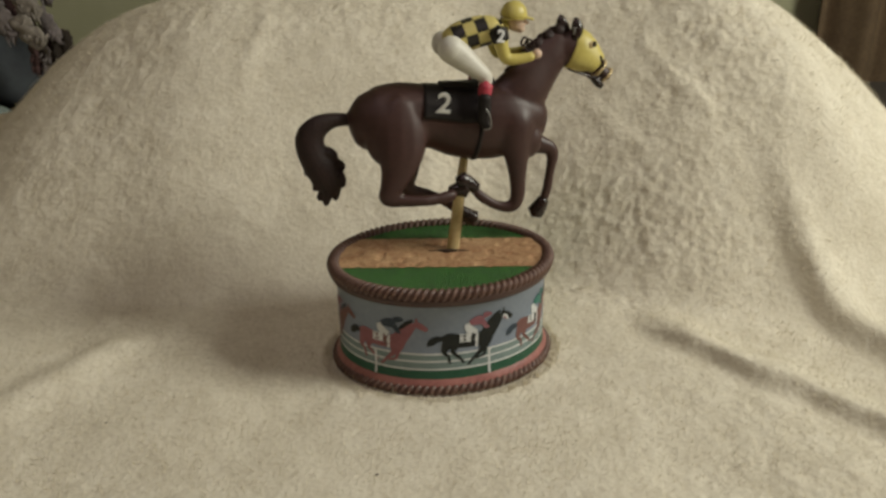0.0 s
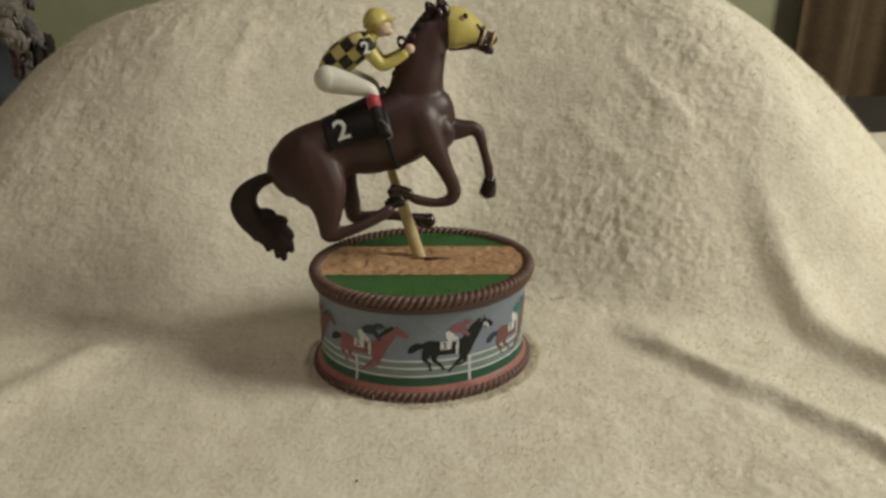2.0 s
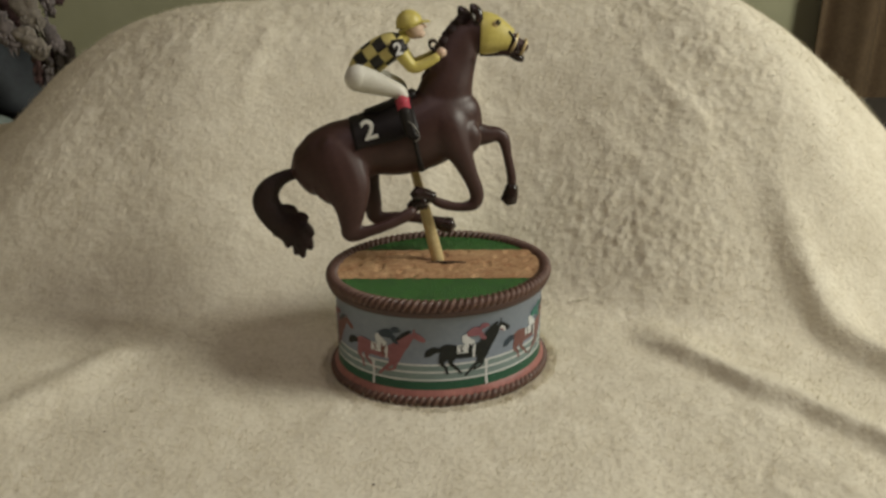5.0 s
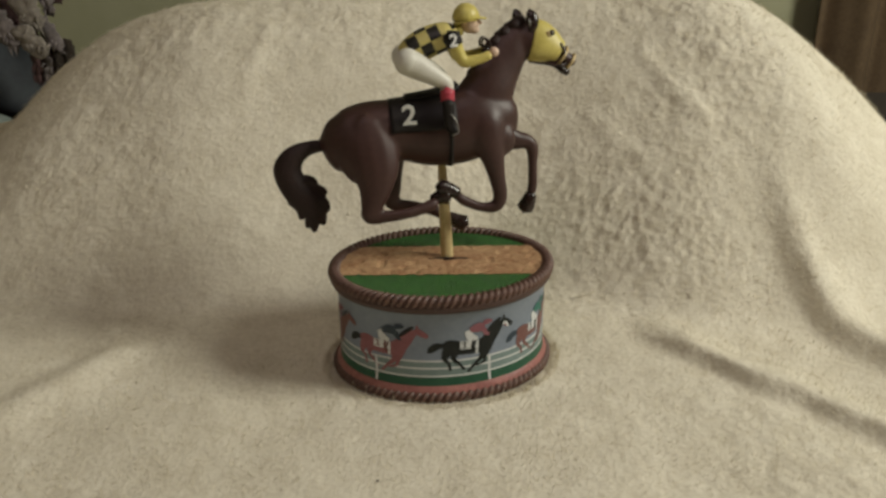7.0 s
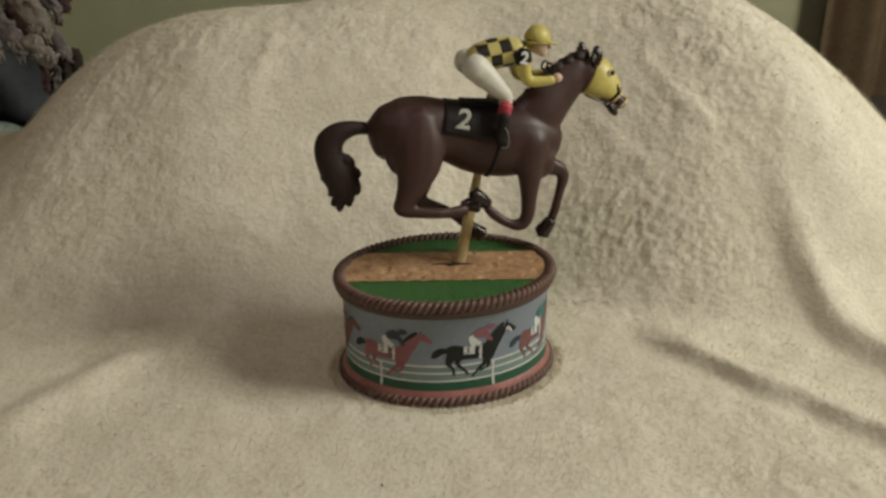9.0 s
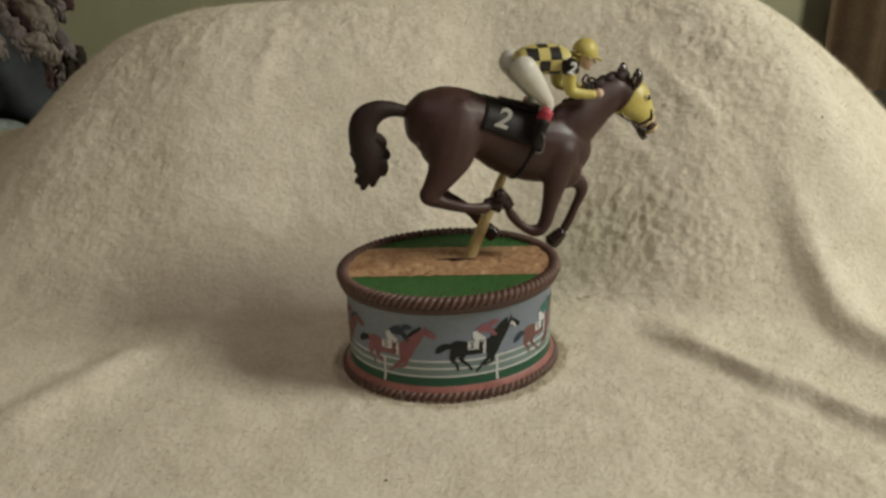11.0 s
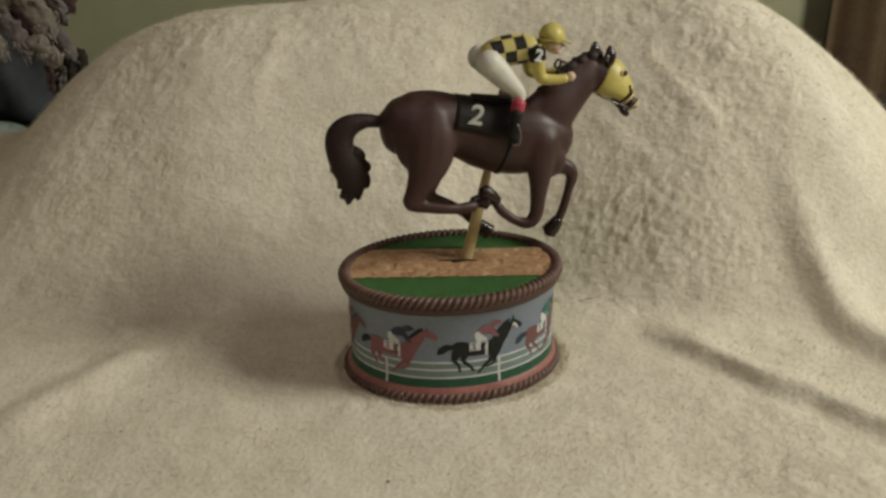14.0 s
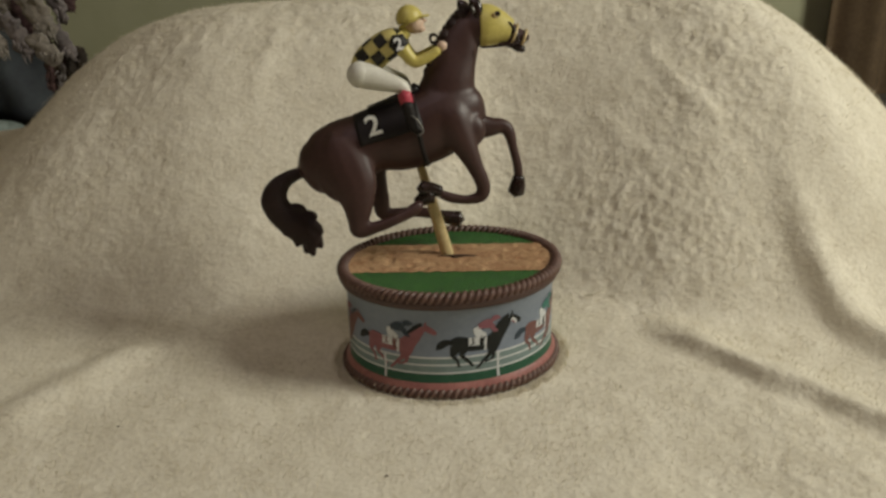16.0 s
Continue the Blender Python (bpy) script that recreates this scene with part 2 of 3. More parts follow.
def fold(x, y, pts, height, front, back):
    """A fold along a broken line that is steep towards the viewer and runs out gently behind."""
    best, side = np.full(x.shape, 9.0), np.zeros(x.shape)
    for (ax, ay), (bx, by) in zip(pts, pts[1:]):
        dx, dy = bx - ax, by - ay
        u = np.clip(((x - ax) * dx + (y - ay) * dy) / (dx * dx + dy * dy), 0, 1)
        d = np.hypot(x - ax - u * dx, y - ay - u * dy)
        side = np.where(d < best, dx * (y - ay) - dy * (x - ax), side)
        best = np.minimum(best, d)
    return height * np.exp(-(best / np.where(side < 0, front, back)) ** 2)


def waves(x, y, size, seed):
    """Smooth uneven swell: a sum of sine waves in many directions."""
    r = np.random.RandomState(seed)
    z = np.zeros_like(x)
    for k in range(9):
        a, w = r.uniform(0, math.tau), math.tau / size * r.uniform(0.6, 1.7)
        z += np.sin(w * (x * math.cos(a) + y * math.sin(a)) + r.uniform(0, math.tau))
    return z / 5.0


def rise(v, a, b):
    u = np.clip((v - a) / (b - a), 0, 1)
    return u * u * (3 - 2 * u)


def towel_height(x, y):
    h = sum(np.interp(x + d, RIDGE_X, RIDGE_Z) for d in np.linspace(-0.026, 0.026, 9)) / 9
    toe = 0.062 + 0.012 * np.sin(x * 14.0) * np.clip(np.abs(x) * 8 - 0.3, 0, 1)
    toe += 0.008 * rise(x, -0.02, 0.035) - 0.052 * rise(x, 0.03, 0.165) + 0.030 * rise(x, 0.20, 0.29)
    d = y - toe
    d = 0.5 * (d + np.sqrt(d * d + 0.010 ** 2))
    # the right half hangs steeper and leans forward, and a lobe hangs beyond it
    u = np.clip(d / (0.18 + 0.033 * (rise(x, 0.03, 0.165) - rise(x, 0.20, 0.29)) - 0.030 * (rise(x, 0.01, 0.18) - rise(x, 0.195, 0.31))), 0, 1.75)
    z = h * np.sin(math.pi / 2 * u)
    across = (x - 0.218) * 0.826 + (y - 0.09) * 0.565
    z += 0.011 * rise(across, -0.042, 0.014) * rise(y, 0.03, 0.075) * (1 - rise(y, 0.09, 0.23)) * (1 - rise(x, 0.25, 0.32))
    flat = np.clip((np.hypot(x / 1.25, y) - 0.055) * 25, 0, 1)
    z += waves(x, y, 0.16, 3) * 0.0022 * flat + waves(x, y, 0.05, 5) * 0.0006 * flat
    wander = y + 0.0020 * np.sin(x * 95) + 0.0011 * np.sin(x * 215 + 1)
    z += rise(x, 0.098, 0.128) * fold(x, wander, [(0.104, 0.015), (0.1225, -0.0005), (0.1450, -0.0222), (0.1705, -0.0475), (0.1935, -0.0730), (0.23, -0.113)], 0.0072, 0.0060, 0.016)
    z += rise(x, 0.175, 0.205) * fold(x, wander, [(0.185, 0.064), (0.2027, 0.0353), (0.2226, 0.0016), (0.25, -0.045)], 0.0095, 0.0085, 0.015)
    z += crease(x, y, [(0.123, 0.143), (0.139, 0.12), (0.156, 0.103)], 0.0018, 0.0040)
    z += crease(x, y, [(0.091, 0.123), (0.104, 0.108), (0.117, 0.096)], 0.0013, 0.0040)
    z += crease(x, y, [(-0.112, 0.181), (-0.117, 0.162), (-0.122, 0.144)], 0.0016, 0.0060)
    z += crease(x, y, [(-0.202, -0.052), (-0.188, -0.03), (-0.17, 0.001)], 0.0040, 0.0120)
    return z + 0.0027


def blurred(a, k):
    """Noise softened over k cells each way."""
    w = np.exp(-0.5 * (np.arange(-3 * k, 3 * k + 1) / k) ** 2)
    w /= w.sum()
    for axis in (0, 1):
        a = np.apply_along_axis(lambda v: np.convolve(v, w, "same"), axis, a)
    return a / a.std()


def towel():
    xs = np.concatenate([np.linspace(-0.62, -0.36, 40)[:-1], np.linspace(-0.36, 0.36, 640), np.linspace(0.36, 0.62, 40)[1:]])
    ys = np.concatenate([np.linspace(-0.5, -0.14, 40)[:-1], np.linspace(-0.14, 0.03, 170)[:-1], np.linspace(0.03, 0.14, 250)[:-1], np.linspace(0.14, 0.28, 160), np.linspace(0.28, 0.40, 30)[1:]])
    gx, gy = np.meshgrid(xs, ys)
    r = np.random.RandomState(2)
    gz = towel_height(gx, gy)
    sx, sy = np.gradient(gz, xs, axis=1), np.gradient(gz, ys, axis=0)
    n = np.sqrt(1 + sx * sx + sy * sy)
    # how far each point lies along the cloth itself, so that the pile keeps its size on the slopes
    along = np.cumsum(np.hypot(np.diff(gy, axis=0, prepend=gy[:1]), np.diff(gz, axis=0, prepend=gz[:1])), axis=0)

    def pile(k, cell=0.0010):
        tile = blurred(r.normal(0, 1, (1000, 1300)), k)
        u, v = (gx + 0.63) / cell, along / cell
        i, j = np.clip(v.astype(int), 0, 998), np.clip(u.astype(int), 0, 1298)
        p, q = np.clip(v - i, 0, 1), np.clip(u - j, 0, 1)
        return (tile[i, j] * (1 - q) + tile[i, j + 1] * q) * (1 - p) + (tile[i + 1, j] * (1 - q) + tile[i + 1, j + 1] * q) * p

    # looped pile: small clumps, uneven patches, and fine grain
    patch = np.clip(0.72 + 0.22 * pile(24), 0.3, 1.3)
    patch *= 0.5 + 0.5 * rise(gy, -0.03, 0.06)
    lumps = patch * (0.00031 * pile(3) + 0.00022 * pile(1)) + 0.00022 * pile(9)
    # brushed-up clumps where the towel is slack beside the box
    slack = np.exp(-((gx - 0.112) / 0.062) ** 2 - ((gz - 0.045) / 0.036) ** 2)
    lumps = lumps / n + slack * (0.00006 * pile(3) + 0.00011 * pile(2) + 0.00022 * pile(1))
    verts = np.stack([gx - sx / n * lumps, gy - sy / n * lumps, gz + lumps / n], -1)
    ny, nx = gx.shape
    idx = np.arange(nx * ny).reshape(ny, nx)
    faces = np.stack([idx[:-1, :-1], idx[:-1, 1:], idx[1:, 1:], idx[1:, :-1]], -1).reshape(-1, 4)
    mesh = bpy.data.meshes.new("towel")
    mesh.from_pydata(verts.reshape(-1, 3), [], faces.tolist())
    mesh.materials.append(TERRY)
    mesh.polygons.foreach_set("use_smooth", [True] * len(mesh.polygons))
    ob = tagged(new("towel", mesh), "cream terry towel draped over a hump, softly creased", "towel")
    thick = ob.modifiers.new("thickness", "SOLIDIFY")
    thick.thickness, thick.offset = 0.003, -1
    # loose loops standing out of the pile
    n = 70000
    x, y = r.uniform(-0.36, 0.37, n), r.uniform(-0.13, 0.27, n)
    # the pile crowds up round the foot of the music box
    a, k = r.uniform(0, math.tau, 2600), r.uniform(0.97, 1.06, 2600)
    rx, ry = 0.0575 * k * np.cos(a), 0.0455 * k * np.sin(a)
    x = np.concatenate([x, rx * math.cos(0.157) - ry * math.sin(0.157)])
    y = np.concatenate([y, rx * math.sin(0.157) + ry * math.cos(0.157)])
    n, e = len(x), 0.001
    z = towel_height(x, y)
    nn = np.stack([-(towel_height(x + e, y) - z) / e, -(towel_height(x, y + e) - z) / e, np.ones(n)], -1)
    nn /= np.linalg.norm(nn, axis=1)[:, None]
    lean = np.stack([waves(x, y, 0.03, 11), waves(x, y, 0.03, 12), np.zeros(n)], -1) * 0.5 + r.normal(0, 0.6, (n, 3))
    tall = r.uniform(0.0009, 0.0020, n)[:, None]
    tall[-2600:] *= 1.5
    foot = np.stack([x, y, z], -1)
    side = np.cross(nn, r.normal(0, 1, (n, 3)))
    side /= np.linalg.norm(side, axis=1)[:, None]
    other = np.cross(nn, side)
    w = r.uniform(0.00010, 0.00018, n)[:, None]
    w[-2600:] *= 1.4
    tip = foot + (nn + lean * 0.8) * tall
    corners = [foot + w * (math.cos(a) * side + math.sin(a) * other) - nn * 0.0005 for a in (0, 2.1, 4.2)]
    base = np.arange(n)[:, None] * 4
    tris = np.concatenate([base + [0, 1, 3], base + [1, 2, 3], base + [2, 0, 3]], 1).reshape(-1, 3)
    pm = bpy.data.meshes.new("terry_nap")
    pm.from_pydata(np.stack([*corners, tip], 1).reshape(-1, 3), [], tris.tolist())
    pm.materials.append(PILE)
    nap = tagged(new("terry_nap", pm), "cream looped terry nap", kind="stuff")
    nap.parent = ob


towel()


def thread():
    """A pulled thread lying on the towel."""
    bm = bmesh.new()
    pts = []
    for k in range(9):
        u = k / 8
        x, y = 0.076 + 0.012 * u, 0.0535 - 0.0006 * math.sin(u * 5)
        pts.append((x, y, float(towel_height(np.array([x]), np.array([y]))[0]) + 0.0016))
    tube(bm, pts, 0.00035, ring=6, steps=2)
    ob = new("thread", bpy.data.meshes.new("thread"))
    finish(ob, bm, TERRY)
    tagged(ob, "short pulled cream thread on the towel", "thread")


def lint(x, y, size):
    bm = bmesh.new()
    ball(bm, (0, 0, 0), (size, size * 0.7, size * 0.5), seg=8)
    ob = new("lint_speck", bpy.data.meshes.new("lint_speck"))
    finish(ob, bm, MAROON)
    ob.location = (x, y, float(towel_height(np.array([x]), np.array([y]))[0]) + 0.0008)
    tagged(ob, "tiny dark lint speck on the towel", "lint", group="lint specks on the towel")


thread()
for lx, ly, ls in ((-0.1505, -0.061, 0.0005), (-0.027, -0.096, 0.0007), (0.197, 0.118, 0.0005), (0.217, 0.098, 0.0005), (-0.19, -0.045, 0.0004)):
    lint(lx, ly, ls)

# ---- the music box ----
YAW = radians(9.0)
box_root = thing("music_box", "oval racehorse music box with painted frieze, on a cream towel", "music box")


def oval(a, b, phi, z):
    x, y = a * math.cos(phi), b * math.sin(phi)
    return Vector((x * math.cos(YAW) - y * math.sin(YAW), x * math.sin(YAW) + y * math.cos(YAW), z))


def oval_band(bm, profile, n=120, mat=0, close=False):
    """A ring swept round the oval: profile (half length, half depth, height)."""
    rings = [[bm.verts.new(oval(a, b, math.tau * k / n, z)) for k in range(n)] for a, b, z in profile]
    pairs = list(zip(rings, rings[1:])) + ([(rings[-1], rings[0])] if close else [])
    for r, q in pairs:
        for k in range(n):
            bm.faces.new((r[k], r[(k + 1) % n], q[(k + 1) % n], q[k])).material_index = mat
    return rings


def rope(a, b, z, radius, twists, name, label):
    """A twisted cord moulding round the oval."""
    bm = bmesh.new()
    n, m = twists * 14, 14
    rings = []
    for k in range(n):
        phi = math.tau * k / n
        c = oval(a, b, phi, z)
        out = (oval(a + 0.01, b + 0.01, phi, z) - c).normalized()
        ring = []
        for j in range(m):
            th = math.tau * j / m
            s = abs(math.sin(twists * phi - th))
            r = radius * (0.56 + 0.54 * s ** 0.6)
            ring.append(bm.verts.new(c + r * (math.cos(th) * out + math.sin(th) * Vector((0, 0, 1)))))
        rings.append(ring)
    for k in range(n):
        r, q = rings[k], rings[(k + 1) % n]
        for j in range(m):
            bm.faces.new((r[j], r[(j + 1) % m], q[(j + 1) % m], q[j]))
    return part(name, bm, ROPE, box_root, label)


WALL_A, WALL_B = 0.0512, 0.0392


def base():
    bm = bmesh.new()
    oval_band(bm, [(0.0525, 0.0405, 0.0502), (WALL_A, WALL_B, 0.0487), (WALL_A, WALL_B, 0.011), (WALL_A + 0.001, WALL_B + 0.001, 0.0095)])
    drum = part("drum", bm, SKY_PAINT, box_root, "sky blue painted drum wall")
    bm = bmesh.new()
    oval_band(bm, [(WALL_A + 0.00006, WALL_B + 0.00006, 0.0155), (WALL_A + 0.0007, WALL_B + 0.0007, 0.0100)])
    part("turf_band", bm, TURF_PAINT, drum, "dark green painted turf band")
    bm = bmesh.new()
    oval_band(bm, [(WALL_A + 0.00006, WALL_B + 0.00006, 0.0245), (WALL_A + 0.00006, WALL_B + 0.00006, 0.0157)])
    part("infield_band", bm, MIST_PAINT, drum, "pale grey green painted infield band")
    for z in (0.0242, 0.0203, 0.0160):
        bm = bmesh.new()
        oval_band(bm, [(WALL_A + 0.00012, WALL_B + 0.00012, z + 0.0005), (WALL_A + 0.00016, WALL_B + 0.00016, z - 0.0004)])
        part("fence_rail", bm, FRIEZE_WHITE, drum, "thin white painted rail")
    bm = bmesh.new()
    oval_band(bm, [(WALL_A, WALL_B, 0.0118), (0.0522, 0.0402, 0.0104), (0.0535, 0.0414, 0.0086), (0.0539, 0.0418, 0.0066), (0.0510, 0.0390, 0.002)])
    part("plinth", bm, ROSE, box_root, "rose pink painted plinth")
    rope(0.0529, 0.0408, 0.0056, 0.0028, 48, "lower_rope", "brown twisted rope moulding")
    rope(0.0524, 0.0402, 0.0555, 0.0029, 50, "upper_rope", "brown twisted rope moulding")
    bm = bmesh.new()
    oval_band(bm, [(0.0520, 0.0398, 0.0560), (0.0545, 0.0423, 0.0540), (0.0546, 0.0424, 0.0520), (0.0536, 0.0414, 0.0500), (0.0520, 0.0398, 0.0490), (WALL_A - 0.002, WALL_B - 0.002, 0.0488)])
    part("rim", bm, RIM, box_root, "dark brown rim")
    # lawn, with the dirt track laid along it
    bm = bmesh.new()
    top = [bm.verts.new(oval(0.0503, 0.0381, math.tau * k / 120, 0.0559)) for k in range(120)]
    low = [bm.verts.new(oval(0.0503, 0.0381, math.tau * k / 120, 0.0510)) for k in range(120)]
    bm.faces.new(top)
    for k in range(120):
        bm.faces.new((low[k], low[(k + 1) % 120], top[(k + 1) % 120], top[k]))
    lawn = part("lawn", bm, GRASS, box_root, "textured green painted lawn", smooth=False)
    bm = bmesh.new()
    nx, ny = 150, 44
    y0, y1 = -0.0132, 0.0200
    grid = []
    for j in range(ny + 1):
        y = y0 + (y1 - y0) * j / ny
        # where the oval's edge cuts the track
        ends = []
        for s in (-1, 1):
            x = 0.0
            while ((x * math.cos(YAW) + y * math.sin(YAW)) / 0.0496) ** 2 + ((-x * math.sin(YAW) + y * math.cos(YAW)) / 0.0374) ** 2 < 1:
                x += s * 0.0002
            ends.append(x)
        row = []
        for i in range(nx + 1):
            x = ends[0] + (ends[1] - ends[0]) * i / nx
            edge = min(1.0, j / 3, (ny - j) / 3)
            v = Vector((x * 260, y * 420, 0.3))
            dents = min(0.0007, max(0.0, noise.noise(Vector((x * 190, y * 330, 4.0))) - 0.20) * 0.0040)
            z = 0.0562 + edge * (0.0006 + 0.00035 * noise.noise(v) - dents)
            row.append(bm.verts.new((x, y + 0.0011 * noise.noise(Vector((x * 240, 3, j > 20))) * (edge < 1), z)))
        grid.append(row)
    for r, q in zip(grid, grid[1:]):
        for i in range(nx):
            bm.faces.new((r[i], r[i + 1], q[i + 1], q[i]))
    part("dirt_track", bm, DIRT, box_root, "tan dirt track with hoof prints")
    bm = bmesh.new()
    pts = [(-0.0065, 0.0038, 0.0567), (0.0, 0.0033, 0.0568), (0.008, 0.0031, 0.0568), (0.0135, 0.0036, 0.0567)]
    tube(bm, pts, [0.0003, 0.0009, 0.0009, 0.0003])
    part("slot", bm, SLOT, box_root, "dark slot in the track")
    return drum


drum = base()


# ---- the painted frieze: runners laid on the drum wall ----
def wall_point(s, z, lift):
    """The point s metres along the wall from its front, at height z."""
    phi = -math.pi / 2 - YAW * 1.0
    ds = 0.0002 if s > 0 else -0.0002
    x = 0.0
    while abs(x) < abs(s):
        phi += ds / math.hypot(WALL_A * math.sin(phi), WALL_B * math.cos(phi))
        x += ds
    return oval(WALL_A + lift, WALL_B + lift, phi, z)


def painted(name, s0, z0, size, shapes, mats, label, flip=1):
    """Flat painted strokes on the wall: each (material, half-width start, half-width end, points) in runner lengths."""
    bm = bmesh.new()
    for k, (mat, pts) in enumerate(shapes):
        c = spline(pts, 4)
        left, right = [], []
        for i, (u, v, w) in enumerate(c):
            t = c[min(i + 1, len(c) - 1)] - c[max(i - 1, 0)]
            n = math.hypot(t[0], t[1]) or 1
            px, py = -t[1] / n * w, t[0] / n * w
            lift = 0.00018 + 0.000008 * k
            left.append(bm.verts.new(wall_point(s0 + flip * (u + px) * size, z0 + (v + py) * size, lift)))
            right.append(bm.verts.new(wall_point(s0 + flip * (u - px) * size, z0 + (v - py) * size, lift)))
        for i in range(len(c) - 1):
            bm.faces.new((left[i], left[i + 1], right[i + 1], right[i])).material_index = mat
    return part(name, bm, mats, drum, label)


RUNNER = [
    (4, [(-0.33, 0.01, 0.022), (-0.41, 0.01, 0.040), (-0.47, -0.035, 0.038), (-0.505, -0.07, 0.008)]),
    (0, [(-0.35, -0.01, 0.055), (-0.28, -0.01, 0.088), (-0.15, -0.03, 0.080), (-0.01, -0.045, 0.068), (0.115, -0.02, 0.095), (0.19, 0.01, 0.066)]),
    (0, [(0.15, 0.02, 0.085), (0.245, 0.128, 0.060), (0.31, 0.21, 0.038)]),
    (0, [(0.31, 0.22, 0.024), (0.34, 0.205, 0.038), (0.395, 0.175, 0.035), (0.44, 0.145, 0.026), (0.455, 0.135, 0.014)]),
    (0, [(0.336, 0.22, 0.016), (0.343, 0.285, 0.005)]),
    (4, [(0.14, 0.13, 0.014), (0.22, 0.20, 0.024), (0.30, 0.255, 0.016)]),
    (0, [(-0.30, -0.06, 0.060), (-0.33, -0.15, 0.028), (-0.285, -0.205, 0.016), (-0.275, -0.27, 0.014), (-0.262, -0.29, 0.020)]),
    (0, [(-0.21, -0.07, 0.050), (-0.232, -0.155, 0.024), (-0.165, -0.228, 0.016), (-0.128, -0.28, 0.014), (-0.115, -0.295, 0.020)]),
    (0, [(0.105, -0.08, 0.055), (0.07, -0.175, 0.028), (-0.01, -0.255, 0.017), (-0.06, -0.315, 0.014), (-0.075, -0.33, 0.018)]),
    (0, [(0.15, -0.07, 0.048), (0.118, -0.175, 0.024), (0.105, -0.235, 0.016), (0.035, -0.258, 0.013), (0.015, -0.262, 0.017)]),
    (2, [(-0.165, 0.005, 0.050), (0.04, 0.000, 0.050)]),
    (3, [(-0.150, 0.034, 0.005), (-0.100, 0.034, 0.007), (-0.125, 0.006, 0.006), (-0.095, -0.020, 0.007), (-0.150, -0.030, 0.005)]),
    (2, [(0.012, 0.03, 0.020), (0.022, -0.115, 0.013)]),
    (2, [(-0.082, 0.175, 0.030), (-0.050, 0.095, 0.046), (0.025, 0.058, 0.030)]),
    (3, [(-0.005, 0.055, 0.028), (-0.020, -0.030, 0.022), (0.005, -0.080, 0.014)]),
    (1, [(-0.055, 0.178, 0.030), (0.035, 0.198, 0.055), (0.105, 0.185, 0.042)]),
    (1, [(0.095, 0.175, 0.032), (0.125, 0.110, 0.022), (0.165, 0.095, 0.014)]),
    (1, [(0.095, 0.240, 0.026), (0.145, 0.250, 0.032), (0.198, 0.246, 0.008)]),
]
BLAZE = [(2, [(0.335, 0.185, 0.022), (0.375, 0.160, 0.020), (0.395, 0.125, 0.010)]), (1, [(0.345, 0.165, 0.012), (0.375, 0.135, 0.010)])]
painted("painted_runner", 0.0170, 0.0318, 0.0432, RUNNER + BLAZE, [COAL, PINK, FRIEZE_WHITE, COAL, COAL], "black runner with a pink-silked rider, painted")
painted("painted_runner", -0.0240, 0.0312, 0.0425, RUNNER, [CHESTNUT, NAVY, FRIEZE_WHITE, UMBER, COAL], "chestnut runner with a navy-silked rider, painted")
painted("painted_runner", 0.0545, 0.0312, 0.0415, RUNNER, [UMBER, TEAL_SILK, FRIEZE_WHITE, COAL, NAVY], "brown runner with a green-silked rider, painted")
painted("painted_runner", -0.0600, 0.0312, 0.0400, RUNNER, [UMBER, PINK, FRIEZE_WHITE, COAL, NAVY], "brown runner with a pink-silked rider, painted")
for s in (-0.0298, 0.0243, 0.078, -0.085):
    bm = bmesh.new()
    rows = [(wall_point(s - 0.0006, z, 0.0003 + d), wall_point(s + 0.0006, z, 0.0003 + d)) for z, d in ((0.0245, 0), (0.02, 0), (0.0155, 0), (0.0115, 0.0006))]
    vs = [[bm.verts.new(p) for p in r] for r in rows]
    for r, q in zip(vs, vs[1:]):
        bm.faces.new((r[0], r[1], q[1], q[0]))
    part("fence_post", bm, FRIEZE_WHITE, drum, "thin white painted post")


# ---- the horse: it rocks on a brass post, about a pivot inside the drum ----
def digit(name, centre, turn, size, parent, mat, label):
    data = bpy.data.curves.new(name, "FONT")
    data.body, data.size, data.extrude, data.align_x, data.align_y, data.offset = "2", size, 0.0002, "CENTER", "CENTER", 0.00022
    ob = new(name, data)
    data.materials.append(mat)
    ob.parent = parent
    ob.matrix_basis = pose(*centre, *turn)
    ob["label"] = label
    return ob


def head_turn(bm):
    """The neck and head bend gently towards the far side."""
    for v in bm.verts:
        v.co.y += 0.16 * max(0.0, v.co.z - 0.096) * min(1.0, max(0.0, (v.co.x - 0.014) / 0.02))


